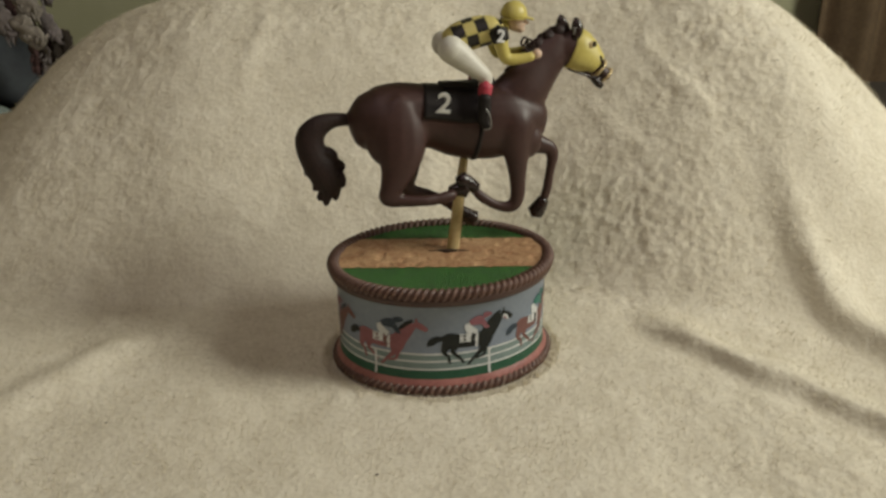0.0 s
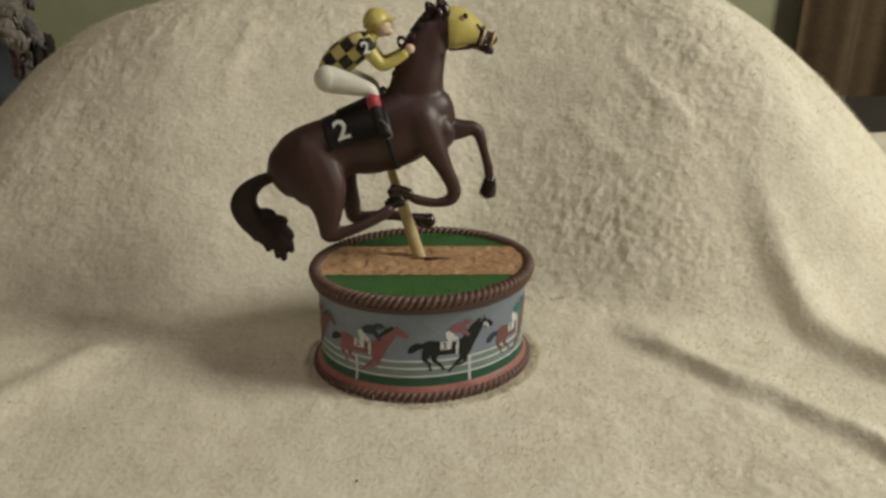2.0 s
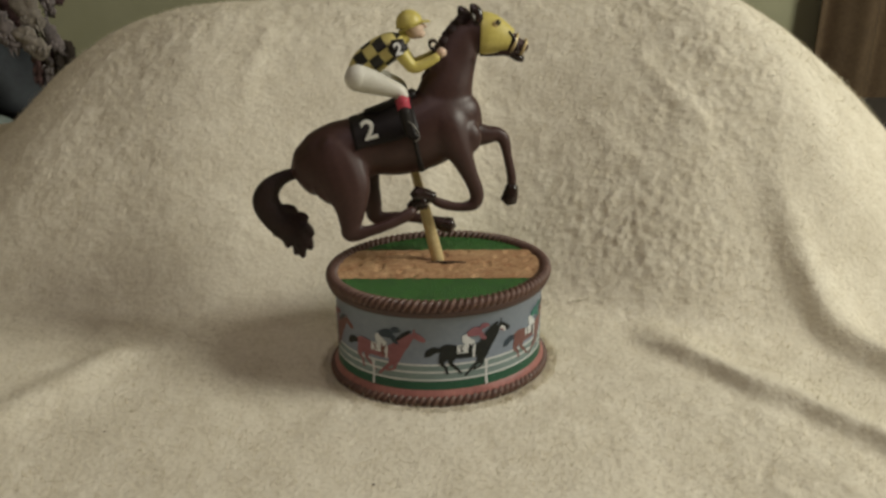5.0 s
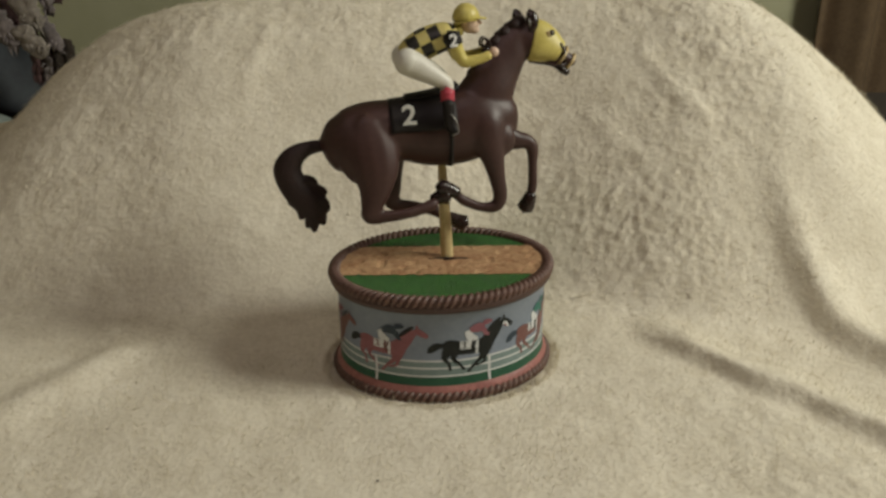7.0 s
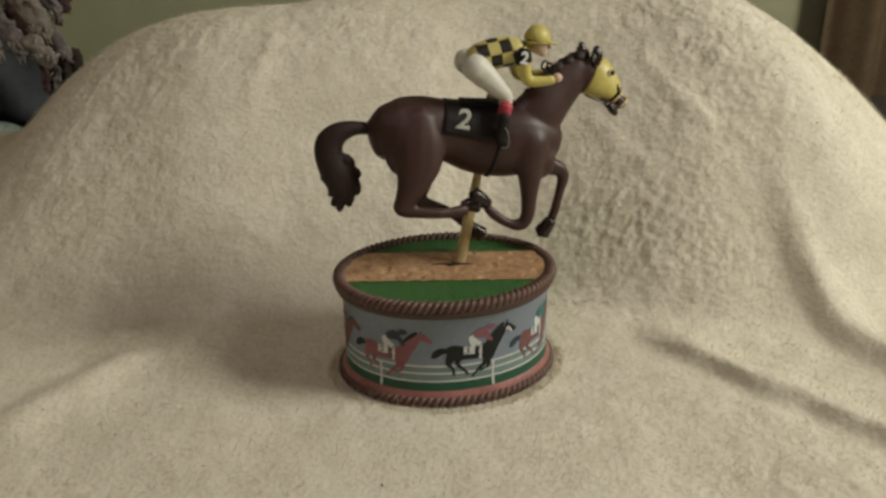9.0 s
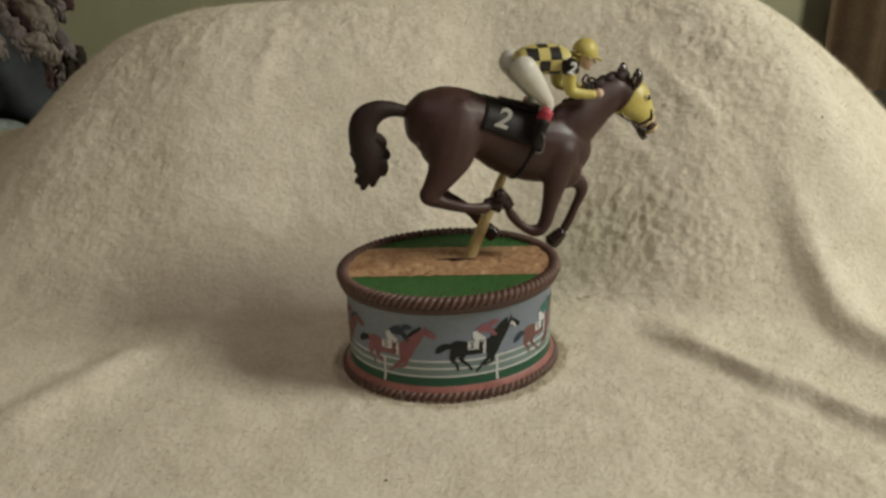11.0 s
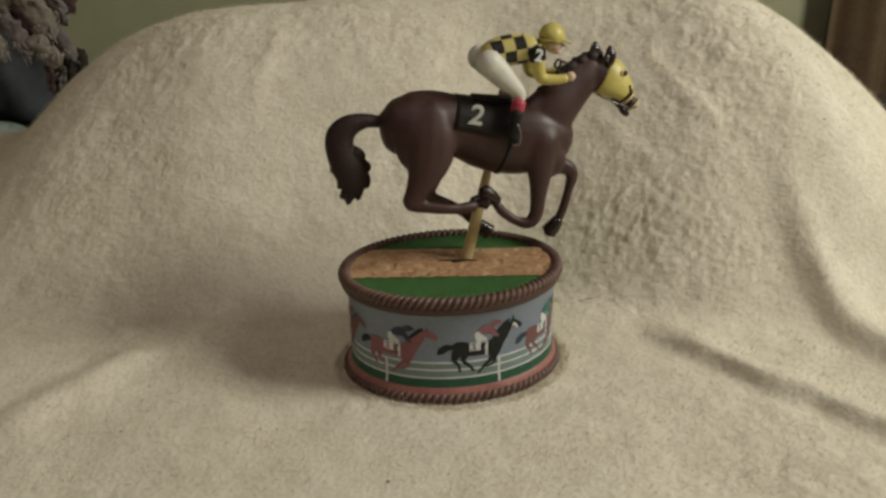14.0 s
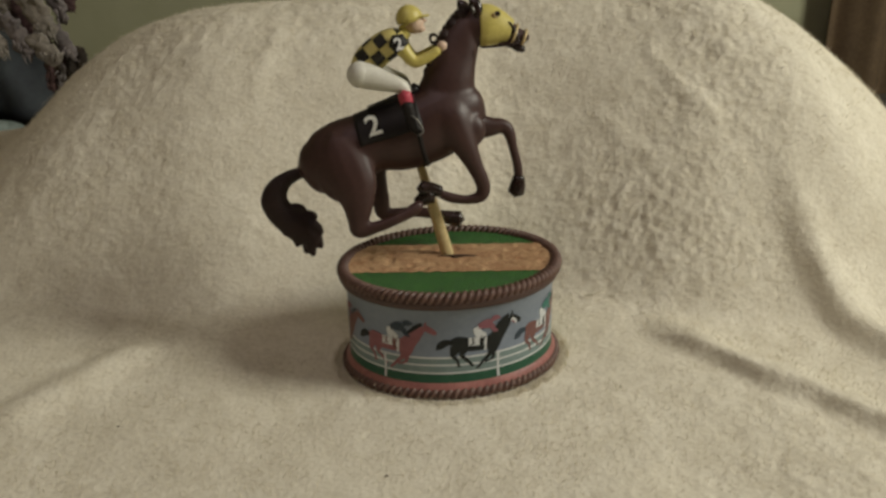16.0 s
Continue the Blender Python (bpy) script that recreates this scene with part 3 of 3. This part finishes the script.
def horse():
    bm = bmesh.new()
    loft(bm, [(-52.8, 77.8, 2.5, 3), (-48.5, 77.6, 10.4, 9), (-40.8, 77.2, 14.7, 12.5), (-28.5, 79.2, 15.8, 13.5), (-15.5, 80.5, 14.3, 12.3), (-2.6, 79, 16.2, 12.8),
              (10.4, 79.9, 17.2, 12.8), (20.8, 81.8, 16.2, 12), (29.8, 81.1, 12.4, 9), (34.9, 78.1, 6.5, 5)], ring=20)
    loft(bm, [(19, 84, 15, 9.5), (26.5, 97.7, 11.9, 7.2), (32.4, 106.2, 9.5, 5.8), (37.6, 113.8, 8.2, 5), (41.7, 119.1, 5.9, 4)], ring=16)
    loft(bm, [(41.9, 118.6, 6.5, 4.2), (47.2, 115.5, 8.6, 5.2), (52.4, 112.9, 7.4, 4.8), (57.6, 109.4, 5.0, 3.7), (60.9, 106.6, 3.5, 3.1), (63.9, 105.0, 3.0, 2.8), (65.5, 104.2, 1.9, 1.8)], ring=16)
    near = len(bm.verts)
    loft(bm, [(-31, 88, 6, 3), (-30.5, 80, 11.0, 5.6), (-29.3, 67.5, 11.4, 6), (-30.2, 57.4, 7.7, 4.6), (-32.6, 49.6, 5.0, 3.4), (-33.4, 45.2, 3.7, 2.8), (-23.5, 44.9, 2.9, 2.4), (-12.9, 45.7, 2.7, 2.2), (-7.1, 46.7, 3.1, 2.6), (-2.8, 48.2, 2.6, 2.4)], y=-0.0095, ring=12)
    bm.verts.ensure_lookup_table()
    for v in bm.verts[near:]:
        v.co.y -= 0.0055 * min(1.0, max(0.0, (0.082 - v.co.z) / 0.034)) * min(1.0, max(0.0, (0.004 - v.co.x) / 0.02))
    loft(bm, [(-27, 86, 7, 3), (-24, 74, 11, 6), (-22.8, 58.8, 6.8, 4.6), (-22.2, 50.2, 4.6, 3.4), (-23.0, 43.8, 3.4, 2.8), (-13, 41.6, 2.7, 2.4), (-3.6, 38.5, 2.8, 2.4), (3.1, 34.7, 2.8, 2.4)], y=0.0085, ring=12)
    loft(bm, [(19, 90, 4, 1.0), (21, 82, 8.5, 4.6), (24.0, 68.1, 6.0, 4.6), (26.0, 57.1, 4.1, 3.6), (27.2, 47.3, 3.5, 3), (24.8, 42.8, 3.1, 2.7), (18.4, 42.9, 2.4, 2.2), (11, 46.3, 2.6, 2.3), (7.0, 49.6, 2.3, 2.2)], y=-0.0085, ring=12)
    loft(bm, [(27, 74, 9, 5), (37.4, 69.6, 5.2, 4), (43.5, 68.3, 3.7, 3), (46.2, 64.8, 3.2, 2.8), (46.2, 57, 2.4, 2.2), (45.9, 47.9, 2.5, 2.3), (45.0, 42.7, 2.5, 2.3)], y=0.008, ring=12)
    loft(bm, [(53, 106.8, 2.6, 2.6), (57.5, 103.4, 1.7, 2.2), (61.6, 100.6, 1.4, 1.9)], ring=12)
    for y in (-0.0085, 0.0085):
        ball(bm, (0.0215, y * 0.95, 0.078), (0.0095, 0.0045, 0.0125))
        ball(bm, (-0.0335, y * 1.05, 0.073), (0.0120, 0.0062, 0.0150))
        ball(bm, (0.0290, y * 0.72, 0.0735), (0.0070, 0.0042, 0.0080))
    head_turn(bm)
    body = part("horse", bm, BAY, box_root, "galloping bay brown racehorse figure with a rider")
    mesh = body.modifiers.new("mould", "REMESH")
    mesh.mode, mesh.voxel_size, mesh.use_smooth_shade = "VOXEL", 0.0008, True
    soft = body.modifiers.new("soften", "SMOOTH")
    soft.factor, soft.iterations = 0.5, 14

    def tail():
        bm = bmesh.new()
        loft(bm, [(-50, 76.6, 2.6, 2.8), (-58.4, 76.1, 3.4, 3.2), (-65.3, 72.8, 5.2, 4), (-69, 66.9, 6.5, 4.6), (-67.9, 59.3, 6.8, 5), (-63.3, 52.3, 7.4, 5), (-60.2, 46, 5.8, 4.4), (-60, 42, 3.5, 3)], ring=16)
        curls = [((-67, 55), (-66.5, 44)), ((-63, 48), (-64.5, 38.5)), ((-61, 48), (-61.5, 37)), ((-58, 50), (-57.2, 39)), ((-57, 52), (-54.2, 46)), ((-59, 57), (-54.2, 54)), ((-62, 62), (-57.5, 59.5)), ((-68, 60), (-71, 50.5))]
        for k, (a, b) in enumerate(curls):
            y = (-1.5, 1.5, -1, 1.2, -1.2, 0.6, -0.8, 0.5)[k] / 1000
            loft(bm, [(a[0], a[1], 2.8), ((a[0] + b[0]) / 2 + 0.6, (a[1] + b[1]) / 2, 2.4), (b[0], b[1], 1.5)], y=y, ring=8)
        for v in bm.verts:
            v.co.x += 0.0013 * min(1.0, max(0.0, (0.070 - v.co.z) / 0.015))
            v.co.y -= 0.0015 * min(1.0, max(0.0, (-0.052 - v.co.x) / 0.014))
        ob = part("tail", bm, DARK_HAIR, body, "dark flowing tail")
        m = ob.modifiers.new("mould", "REMESH")
        m.mode, m.voxel_size, m.use_smooth_shade = "VOXEL", 0.0007, True
        s = ob.modifiers.new("soften", "SMOOTH")
        s.factor, s.iterations = 0.5, 3

    tail()
    bm = bmesh.new()
    for k in range(11):
        u = k / 10
        x, z = 19.0 + 22.5 * u, 103.0 + 20.8 * u + 2.8 * math.sin(u * math.pi)
        ball(bm, (x / 1000, 0.0006 * (-1) ** k, z / 1000), (0.0033, 0.0027, 0.0029), seg=12)
    loft(bm, [(19.0 + 22.5 * u, 102.4 + 20.8 * u + 2.8 * math.sin(u * math.pi), 2.6, 1.9) for u in (0, 0.25, 0.5, 0.75, 1.0)], ring=12)
    head_turn(bm)
    part("mane", bm, DARK_HAIR, body, "dark plaited mane")
    for y, hoof in ((-0.0085, [(-4.4, 48.3, 2.5), (-0.7, 49.7, 3.1), (2.8, 50, 3.6)]), (0.0085, [(3.0, 34.7, 2.6), (7.9, 32, 3.3), (11.7, 30.2, 3.7)]),
                    (-0.0085, [(7.4, 50.4, 2.5), (3.7, 52.7, 3.1), (-0.6, 54.4, 3.7)]), (0.008, [(45.0, 42.3, 2.6), (43.3, 38.1, 3.5), (41.5, 34.8, 3.8)])):
        bm = bmesh.new()
        loft(bm, [(x, z, h * 1.1) for x, z, h in hoof], y=y, wide=0.9, ring=14)
        part("hoof", bm, HOOF, body, "glossy black hoof")
    # yellow hood, drawn over the head
    bm = bmesh.new()
    loft(bm, [(46.2, 115.6, 9.3, 5.4), (49.6, 114.6, 9.2, 5.8), (53.4, 112.6, 7.9, 5.3), (57.0, 110.3, 6.1, 4.5), (58.6, 109.2, 5.3, 4.1)], ring=18, cap=0.08)
    head_turn(bm)
    part("hood", bm, YELLOW, body, "yellow blinker hood")
    for s in (-1, 1):
        # the near ear stands upright, the far one shows behind it
        bm = bmesh.new()
        ex = 46.6 if s < 0 else 41.6
        loft(bm, [(ex - 0.6, 119.6, 1.6, 1.4), (ex + 0.2, 122.6, 2.5, 1.8), (ex - 0.2, 125.6, 2.7, 1.7), (ex - 0.9, 127.9, 1.5, 1.0), (ex - 1.2, 128.8, 0.6, 0.5)], y=s * 0.0036, ring=12)
        head_turn(bm)
        ear = part("ear", bm, HOOF, body, "pricked glossy black ear")
        # small pale spot on each ear: grey on the near one, white on the far
        bm = bmesh.new()
        ball(bm, ((ex - 1.6) / 1000, s * 0.0036 - 0.0012, 0.1234), (0.0007, 0.0009, 0.0019), seg=10)
        head_turn(bm)
        part("ear_spot", bm, STEEL if s < 0 else COOL_WHITE, ear, "pale grey spot on the ear")
        bm = bmesh.new()
        ball(bm, (0.0548, s * 0.0050, 0.1184), (0.0013, 0.0010, 0.0013), seg=12)
        head_turn(bm)
        part("eye", bm, HOOF, body, "round black eye")
        bm = bmesh.new()
        ball(bm, (0.0537, s * 0.0051, 0.1181), (0.0013, 0.0005, 0.0015), seg=12)
        head_turn(bm)
        part("eye_patch", bm, BRASS, body, "tan edge of the eye opening")
        # cheek strap, jaw strap and the loop of rein at the hand
        bm = bmesh.new()
        y = s
        tube(bm, [(0.0588, y * 0.0037, 0.1135), (0.0606, y * 0.0039, 0.1085), (0.0606, y * 0.0038, 0.1040)], 0.0006)
        tube(bm, [(0.0435, y * 0.0052, 0.1070), (0.0480, y * 0.0054, 0.1058), (0.0545, y * 0.0046, 0.1045), (0.0606, y * 0.0040, 0.1040)], 0.0005)
        tube(bm, [(0.0275, y * 0.0088, 0.1128), (0.0262, y * 0.0050, 0.1172), (0.0238, y * 0.0035, 0.1180), (0.0232, y * 0.0040, 0.1150), (0.0262, y * 0.0050, 0.1140)], 0.00055)
        head_turn(bm)
        part("rein", bm, HOOF, body, "thin black rein and bridle strap")
    for k, (bx, bz) in enumerate(((59.8, 107.4), (63.6, 104.9))):
        # brassy noseband and the strap over the nostril, each a half hoop
        bm = bmesh.new()
        rad = (4.6, 3.5)[k]
        tube(bm, [((bx + 0.60 * rad * math.cos(a)) / 1000, -0.9 * rad * math.sin(a) / 1000, (bz + 0.78 * rad * math.cos(a)) / 1000) for a in np.linspace(-2.7, 2.7, 11)], 0.00062)
        head_turn(bm)
        part("noseband", bm, BRASS, body, "pale brassy noseband")
    bm = bmesh.new()
    loft(bm, [(57.2, 103.6, 1.5, 2.4), (60.0, 101.4, 1.9, 2.4), (62.2, 99.8, 1.4, 1.8)], ring=12)
    head_turn(bm)
    part("lip", bm, HOOF, body, "glossy dark open lower lip")
    # number cloth with saddle, hugging the back
    bm = bmesh.new()
    rows = []
    for i in range(17):
        u = i / 16
        x = -20.5 + 29.5 * u
        top = np.interp(x, (-28.5, -15.5, -2.6, 10.4), (94.0, 94.9, 95.2, 97.1))
        cz = np.interp(x, (-28.5, -15.5, -2.6, 10.4), (78.7, 79.9, 79.0, 79.9))
        hh = top - cz + 0.35
        ww = np.interp(x, (-28.5, -15.5, -2.6, 10.4), (13.5, 12.5, 12.8, 12.8)) + 0.35
        rows.append([bm.verts.new((x / 1000, ww * math.sin(a) / 1000, (cz + hh * math.cos(a)) / 1000)) for a in np.linspace(-1.42, 1.42, 29)])
    for r, q in zip(rows, rows[1:]):
        for k in range(28):
            bm.faces.new((r[k], r[k + 1], q[k + 1], q[k]))
    cloth = part("number_cloth", bm, BLACK_CLOTH, body, "black number cloth")
    c = cloth.modifiers.new("thickness", "SOLIDIFY")
    c.thickness, c.offset = 0.00025, 1
    bm = bmesh.new()
    loft(bm, [(-13, 95.0, 1.6, 5), (-4, 95.6, 1.9, 6), (6, 97.0, 2.0, 6), (11, 98.2, 2.4, 5)], ring=14)
    part("saddle", bm, BLACK_CLOTH, body, "small black racing saddle")
    bm = bmesh.new()
    loft(bm, [(6.5, 86, 2.6, 13.9), (6.0, 78, 2.5, 14.3), (5.4, 68, 2.4, 11.0), (5.2, 62.9, 2.2, 5)], ring=20)
    part("girth", bm, BLACK_CLOTH, body, "black girth strap")
    digit("number", (-0.0122, -0.0137, 0.0890), (90 + 17, 0, 0), 0.0135, body, COOL_WHITE, "white figure two")
    # brass post, flat in section
    bm = bmesh.new()
    loft(bm, [(1.8, 66, 1.9, 1.5), (1.6, 40.4, 2.7, 1.6), (1.2, 12.0, 3.1, 1.8), (1.0, 3.0, 3.1, 1.8)], ring=8)
    part("post", bm, BRASS, body, "worn brass post")
    return body


horse_figure = horse()
horse_figure.scale = (1.027, 1.027, 1.027)


def rider(body):
    """The rider doll, one plain mesh."""
    bm = bmesh.new()
    loft(bm, [(-10.2, 112.8, 6.0, 7.5), (-5.6, 116.2, 6.8, 8), (1.3, 119.1, 6.8, 8.2), (8.0, 120.7, 6.0, 8.5), (12.0, 121.6, 3.6, 5)], ring=20, mat=0)
    for s in (-1, 1):
        y = s * 0.0085
        ball(bm, (-0.0109, y + s * 0.002, 0.1119), (0.0059, 0.0053, 0.0059), mat=1)
        loft(bm, [(-11.0, 112.0, 5.8, 5.2), (-6.4, 109.2, 5.5, 4.4), (1.2, 104.3, 4.0, 3.6), (5.2, 101.2, 3.2, 3.0), (5.3, 97.5, 2.8, 2.8)], y=y + s * 0.002, ring=14, mat=1)
        loft(bm, [(5.3, 98.6, 3.1, 3.1), (5.1, 94.0, 3.0, 3.0)], y=s * 0.0133, ring=14, mat=2)
        loft(bm, [(5.0, 94.2, 2.8, 2.6), (5.0, 88.4, 2.6, 2.4), (5.3, 83.4, 2.4, 2.2), (7.8, 80.8, 1.6, 1.8)], y=s * 0.0155, ring=12, mat=3)
        loft(bm, [(8.6, 121.4, 4.2, 3.2), (10.4, 117.2, 3.7, 3.2)], y=s * 0.0095, ring=14, mat=3)
        loft(bm, [(10.0, 117.8, 3.4, 3.0), (11.2, 114.4, 3.0, 2.8), (13.9, 110.0, 2.7, 2.5), (19.8, 110.4, 2.3, 2.2), (25.2, 111.9, 1.9, 1.9)], y=s * 0.0095, ring=14, mat=4)
        ball(bm, (0.0272, s * 0.0088, 0.1130), (0.0023, 0.0020, 0.0022), mat=5, seg=12)
        # stirrup iron
        tube(bm, [(0.0042, s * 0.0172, 0.0905), (0.0075, s * 0.0180, 0.0866), (0.0085, s * 0.0180, 0.0810), (0.0055, s * 0.0180, 0.0800)], 0.00035, mat=6)
    loft(bm, [(10, 121.6, 3.2, 3.2), (14.5, 123.0, 2.6, 2.6)], ring=12, mat=4)
    ball(bm, (0.0182, 0, 0.1255), (0.0045, 0.0040, 0.0048), mat=5)
    loft(bm, [(21.6, 125.6, 1.2, 1.0), (23.6, 124.8, 0.7, 0.6)], ring=8, mat=5)
    ball(bm, (0.0202, 0, 0.1222), (0.0024, 0.0024, 0.0018), mat=5, seg=12)
    ball(bm, (0.0168, 0, 0.1275), (0.0061, 0.0057, 0.0064), mat=4, cut=-0.12)
    loft(bm, [(18.5, 127.2, 0.8, 5.0), (22.5, 127.2, 0.7, 4.6), (25.6, 126.6, 0.5, 2.6)], ring=14, mat=4)
    loft(bm, [(11.6, 125.4, 0.9, 4.2), (16.8, 126.4, 0.7, 6.0), (21.0, 126.6, 0.5, 5.0)], ring=14, mat=4)
    doll = part("rider_doll", bm, [CHECKS, WHITE_PAINT, RED, BLACK_CLOTH, YELLOW, SKIN, STEEL], body, "painted rider doll in checked yellow and black silks")
    digit("sleeve_number", (0.0094, -0.0129, 0.1193), (90, 0, 8), 0.0072, body, COOL_WHITE, "small white figure two")
    return doll


rider(horse_figure)


# ---- what shows behind the towel ----
def curtain():
    bm = bmesh.new()
    cols = []
    for i in range(161):
        u = i / 160
        x = 0.595 + 0.70 * u
        y = 0.955 + 0.018 * math.sin(u * 40 + 1.2 * math.sin(u * 9)) + 0.005 * math.sin(u * 97)
        cols.append([bm.verts.new((x, y + 0.006 * math.sin(z * 5 + u * 9), z)) for z in np.linspace(-0.49, 1.5, 16)])
    for r, q in zip(cols, cols[1:]):
        for k in range(15):
            bm.faces.new((r[k], r[k + 1], q[k + 1], q[k]))
    ob = new("curtain", bpy.data.meshes.new("curtain"))
    finish(ob, bm, CURTAIN)
    ob.modifiers.new("thickness", "SOLIDIFY").thickness = 0.003
    return tagged(ob, "dark brown hanging curtain in soft folds", "curtain")


def cushion():
    bm = bmesh.new()
    bmesh.ops.create_uvsphere(bm, u_segments=48, v_segments=32, radius=1)
    for v in bm.verts:
        c = v.co.copy()
        sq = Vector([math.copysign(abs(a) ** 0.7, a) for a in c])
        v.co = Vector((sq.x * 0.17, sq.y * 0.055, sq.z * 0.062)) * (1 + 0.10 * noise.noise(c * 2.3))
        v.co += Vector((0, 0.010 * math.sin(c.x * 9 + c.z * 5), 0))
    ob = new("cushion", bpy.data.meshes.new("cushion"))
    finish(ob, bm, TEAL_CLOTH)
    ob.matrix_world = pose(-0.580, 0.485, 0.048, -8, 0, 8)
    return tagged(ob, "dark navy crumpled cushion behind the towel", "cushion")


def scarf():
    """A heap of flat wool strips with ragged ends, lying on the cushion: each (path of along, up, half width in millimetres; depth; wool)."""
    root = thing("fringed_scarf", "grey lilac and maroon fringed wool scarf on a cushion", "scarf")
    r = random.Random(5)
    strips = [
        ([(-389, 151, 9), (-376, 127, 10), (-371, 108, 6)], 0.405, PALE_WOOL), ([(-374, 152, 5), (-364, 138, 6), (-360, 120, 4)], 0.418, LILAC),
        ([(-407, 126, 6), (-397, 110, 8), (-392, 92, 5)], 0.402, LILAC), ([(-384, 108, 7), (-374, 97, 9), (-365, 88, 6)], 0.400, PALE_WOOL),
        ([(-368, 114, 5), (-362, 101, 6), (-355, 89, 4)], 0.412, LILAC), ([(-432, 120, 8), (-420, 105, 9), (-416, 94, 7)], 0.402, PALE_WOOL),
        ([(-426, 133, 5), (-415, 125, 6), (-408, 117, 3)], 0.408, LILAC), ([(-416, 152, 6), (-410, 142, 6), (-409, 132, 4)], 0.410, PALE_WOOL),
        ([(-376, 156, 7), (-361, 142, 8), (-357, 131, 4)], 0.430, MAROON), ([(-410, 138, 8), (-394, 118, 9), (-380, 104, 6)], 0.422, MAROON),
        ([(-398, 104, 7), (-384, 95, 8), (-374, 90, 6)], 0.420, MAROON), ([(-440, 150, 9), (-432, 132, 10), (-428, 116, 6)], 0.420, LILAC),
        ([(-455, 138, 8), (-444, 118, 9), (-438, 102, 6)], 0.405, LILAC), ([(-402, 160, 9), (-396, 146, 9), (-394, 134, 5)], 0.425, MAROON),
        ([(-470, 150, 9), (-458, 126, 10), (-452, 104, 6)], 0.415, PALE_WOOL), ([(-425, 165, 9), (-420, 150, 9), (-418, 140, 5)], 0.428, LILAC),
    ]
    strips += [([(-382 + 5.5 * k, 94, 3), (-381 + 5.5 * k, 80, 4), (-383 + 5.6 * k, 58, 3)], 0.416 + 0.004 * (k % 2), (MAROON, MAROON, LILAC, MAROON, BENCH, MAROON, BENCH)[k]) for k in range(7)]
    strips += [([(-480 + 24 * k, 172, 8), (-470 + 24 * k, 158, 9), (-464 + 24 * k, 140, 6)], 0.435, (LILAC, MAROON, PALE_WOOL, LILAC)[k]) for k in range(4)]
    for k, (path, y, wool) in enumerate(strips):
        bm = bmesh.new()
        loft(bm, [(x, z, h * 1.15, 2.0) for x, z, h in path], y=y, steps=8, ring=18)
        for v in bm.verts:
            p = v.co.copy()
            v.co += Vector((noise.noise(p * 160 + Vector((k, 0, 0))), 0.6 * noise.noise(p * 120 + Vector((0, k, 0))), noise.noise(p * 160 + Vector((0, 0, k))))) * 0.0045
            v.co += Vector((noise.noise(p * 700 + Vector((k, 0, 0))), 0.6 * noise.noise(p * 700 + Vector((0, k, 0))), noise.noise(p * 700 + Vector((0, 0, k))))) * 0.0022
        strip = part("strip", bm, wool, root)
        ex, ez, eh = path[-1]
        for j in range(8):
            bm = bmesh.new()
            u = r.uniform(0.2, 1.0)
            mx, mz, mh = (path[1][i] + (path[2][i] - path[1][i]) * u for i in range(3))
            x, z = (mx + r.choice((-0.9, 0.9, 0.3, -0.3)) * mh) / 1000, mz / 1000
            dx = r.uniform(-0.005, 0.005)
            tube(bm, [(x, y - 0.002, z), (x + dx * 0.5, y - 0.003, z - 0.003), (x + dx, y - 0.002, z - r.uniform(0.004, 0.009))], [0.0011, 0.0009, 0.0003], ring=5, steps=2)
            part("tassel", bm, wool, strip)


def folded_cloth():
    bm = bmesh.new()
    bmesh.ops.create_uvsphere(bm, u_segments=40, v_segments=24, radius=1)
    for v in bm.verts:
        c = v.co.copy()
        v.co = Vector((c.x * 0.075, c.y * 0.04, c.z * 0.024)) * (1 + 0.25 * noise.noise(c * 2.6)) + Vector((0, 0, 0.004 * math.sin(c.x * 8 + c.y * 3)))
    ob = new("folded_cloth", bpy.data.meshes.new("folded_cloth"))
    finish(ob, bm, SEA_CLOTH)
    ob.matrix_world = pose(-0.487, 0.400, 0.022, 0, 14, 0)
    return tagged(ob, "crumpled grey teal cloth beside a cushion", "cloth")


curtain()
cushion()
folded_cloth()
scarf()


# ---- what moves: the horse rocks on its pivot ----
ROCK = [(0.0, 7.0), (0.5, -5.1), (1.0, -10.6), (1.5, -14.8), (2.0, -17.2), (2.5, -17.7), (3.0, -18.1), (3.5, -17.9), (4.0, -17.3),
        (5.2, -12.8), (6.5, -5.7), (7.0, -2.8), (7.5, 1.0), (8.0, 4.9), (8.5, 8.1), (9.0, 11.7), (10.2, 18.8), (11.5, 23.0), (12.0, 23.3),
        (12.5, 22.7), (13.0, 21.1), (13.5, 18.4), (14.0, 13.6), (14.5, 6.7), (15.0, -5.9), (15.5, -11.0), (16.0, -15.4)]


def motions():
    walk(horse_figure, [(t, pose(0.0025, 0.0049, 0.0391, 1.94 + 0.0203 * a, a, 1.76 + 0.161 * a) @ pose(0, 0, 0, 0, 0, 4.8) @ pose(0, 0, 0, -5.9)) for t, a in ROCK])


motions()
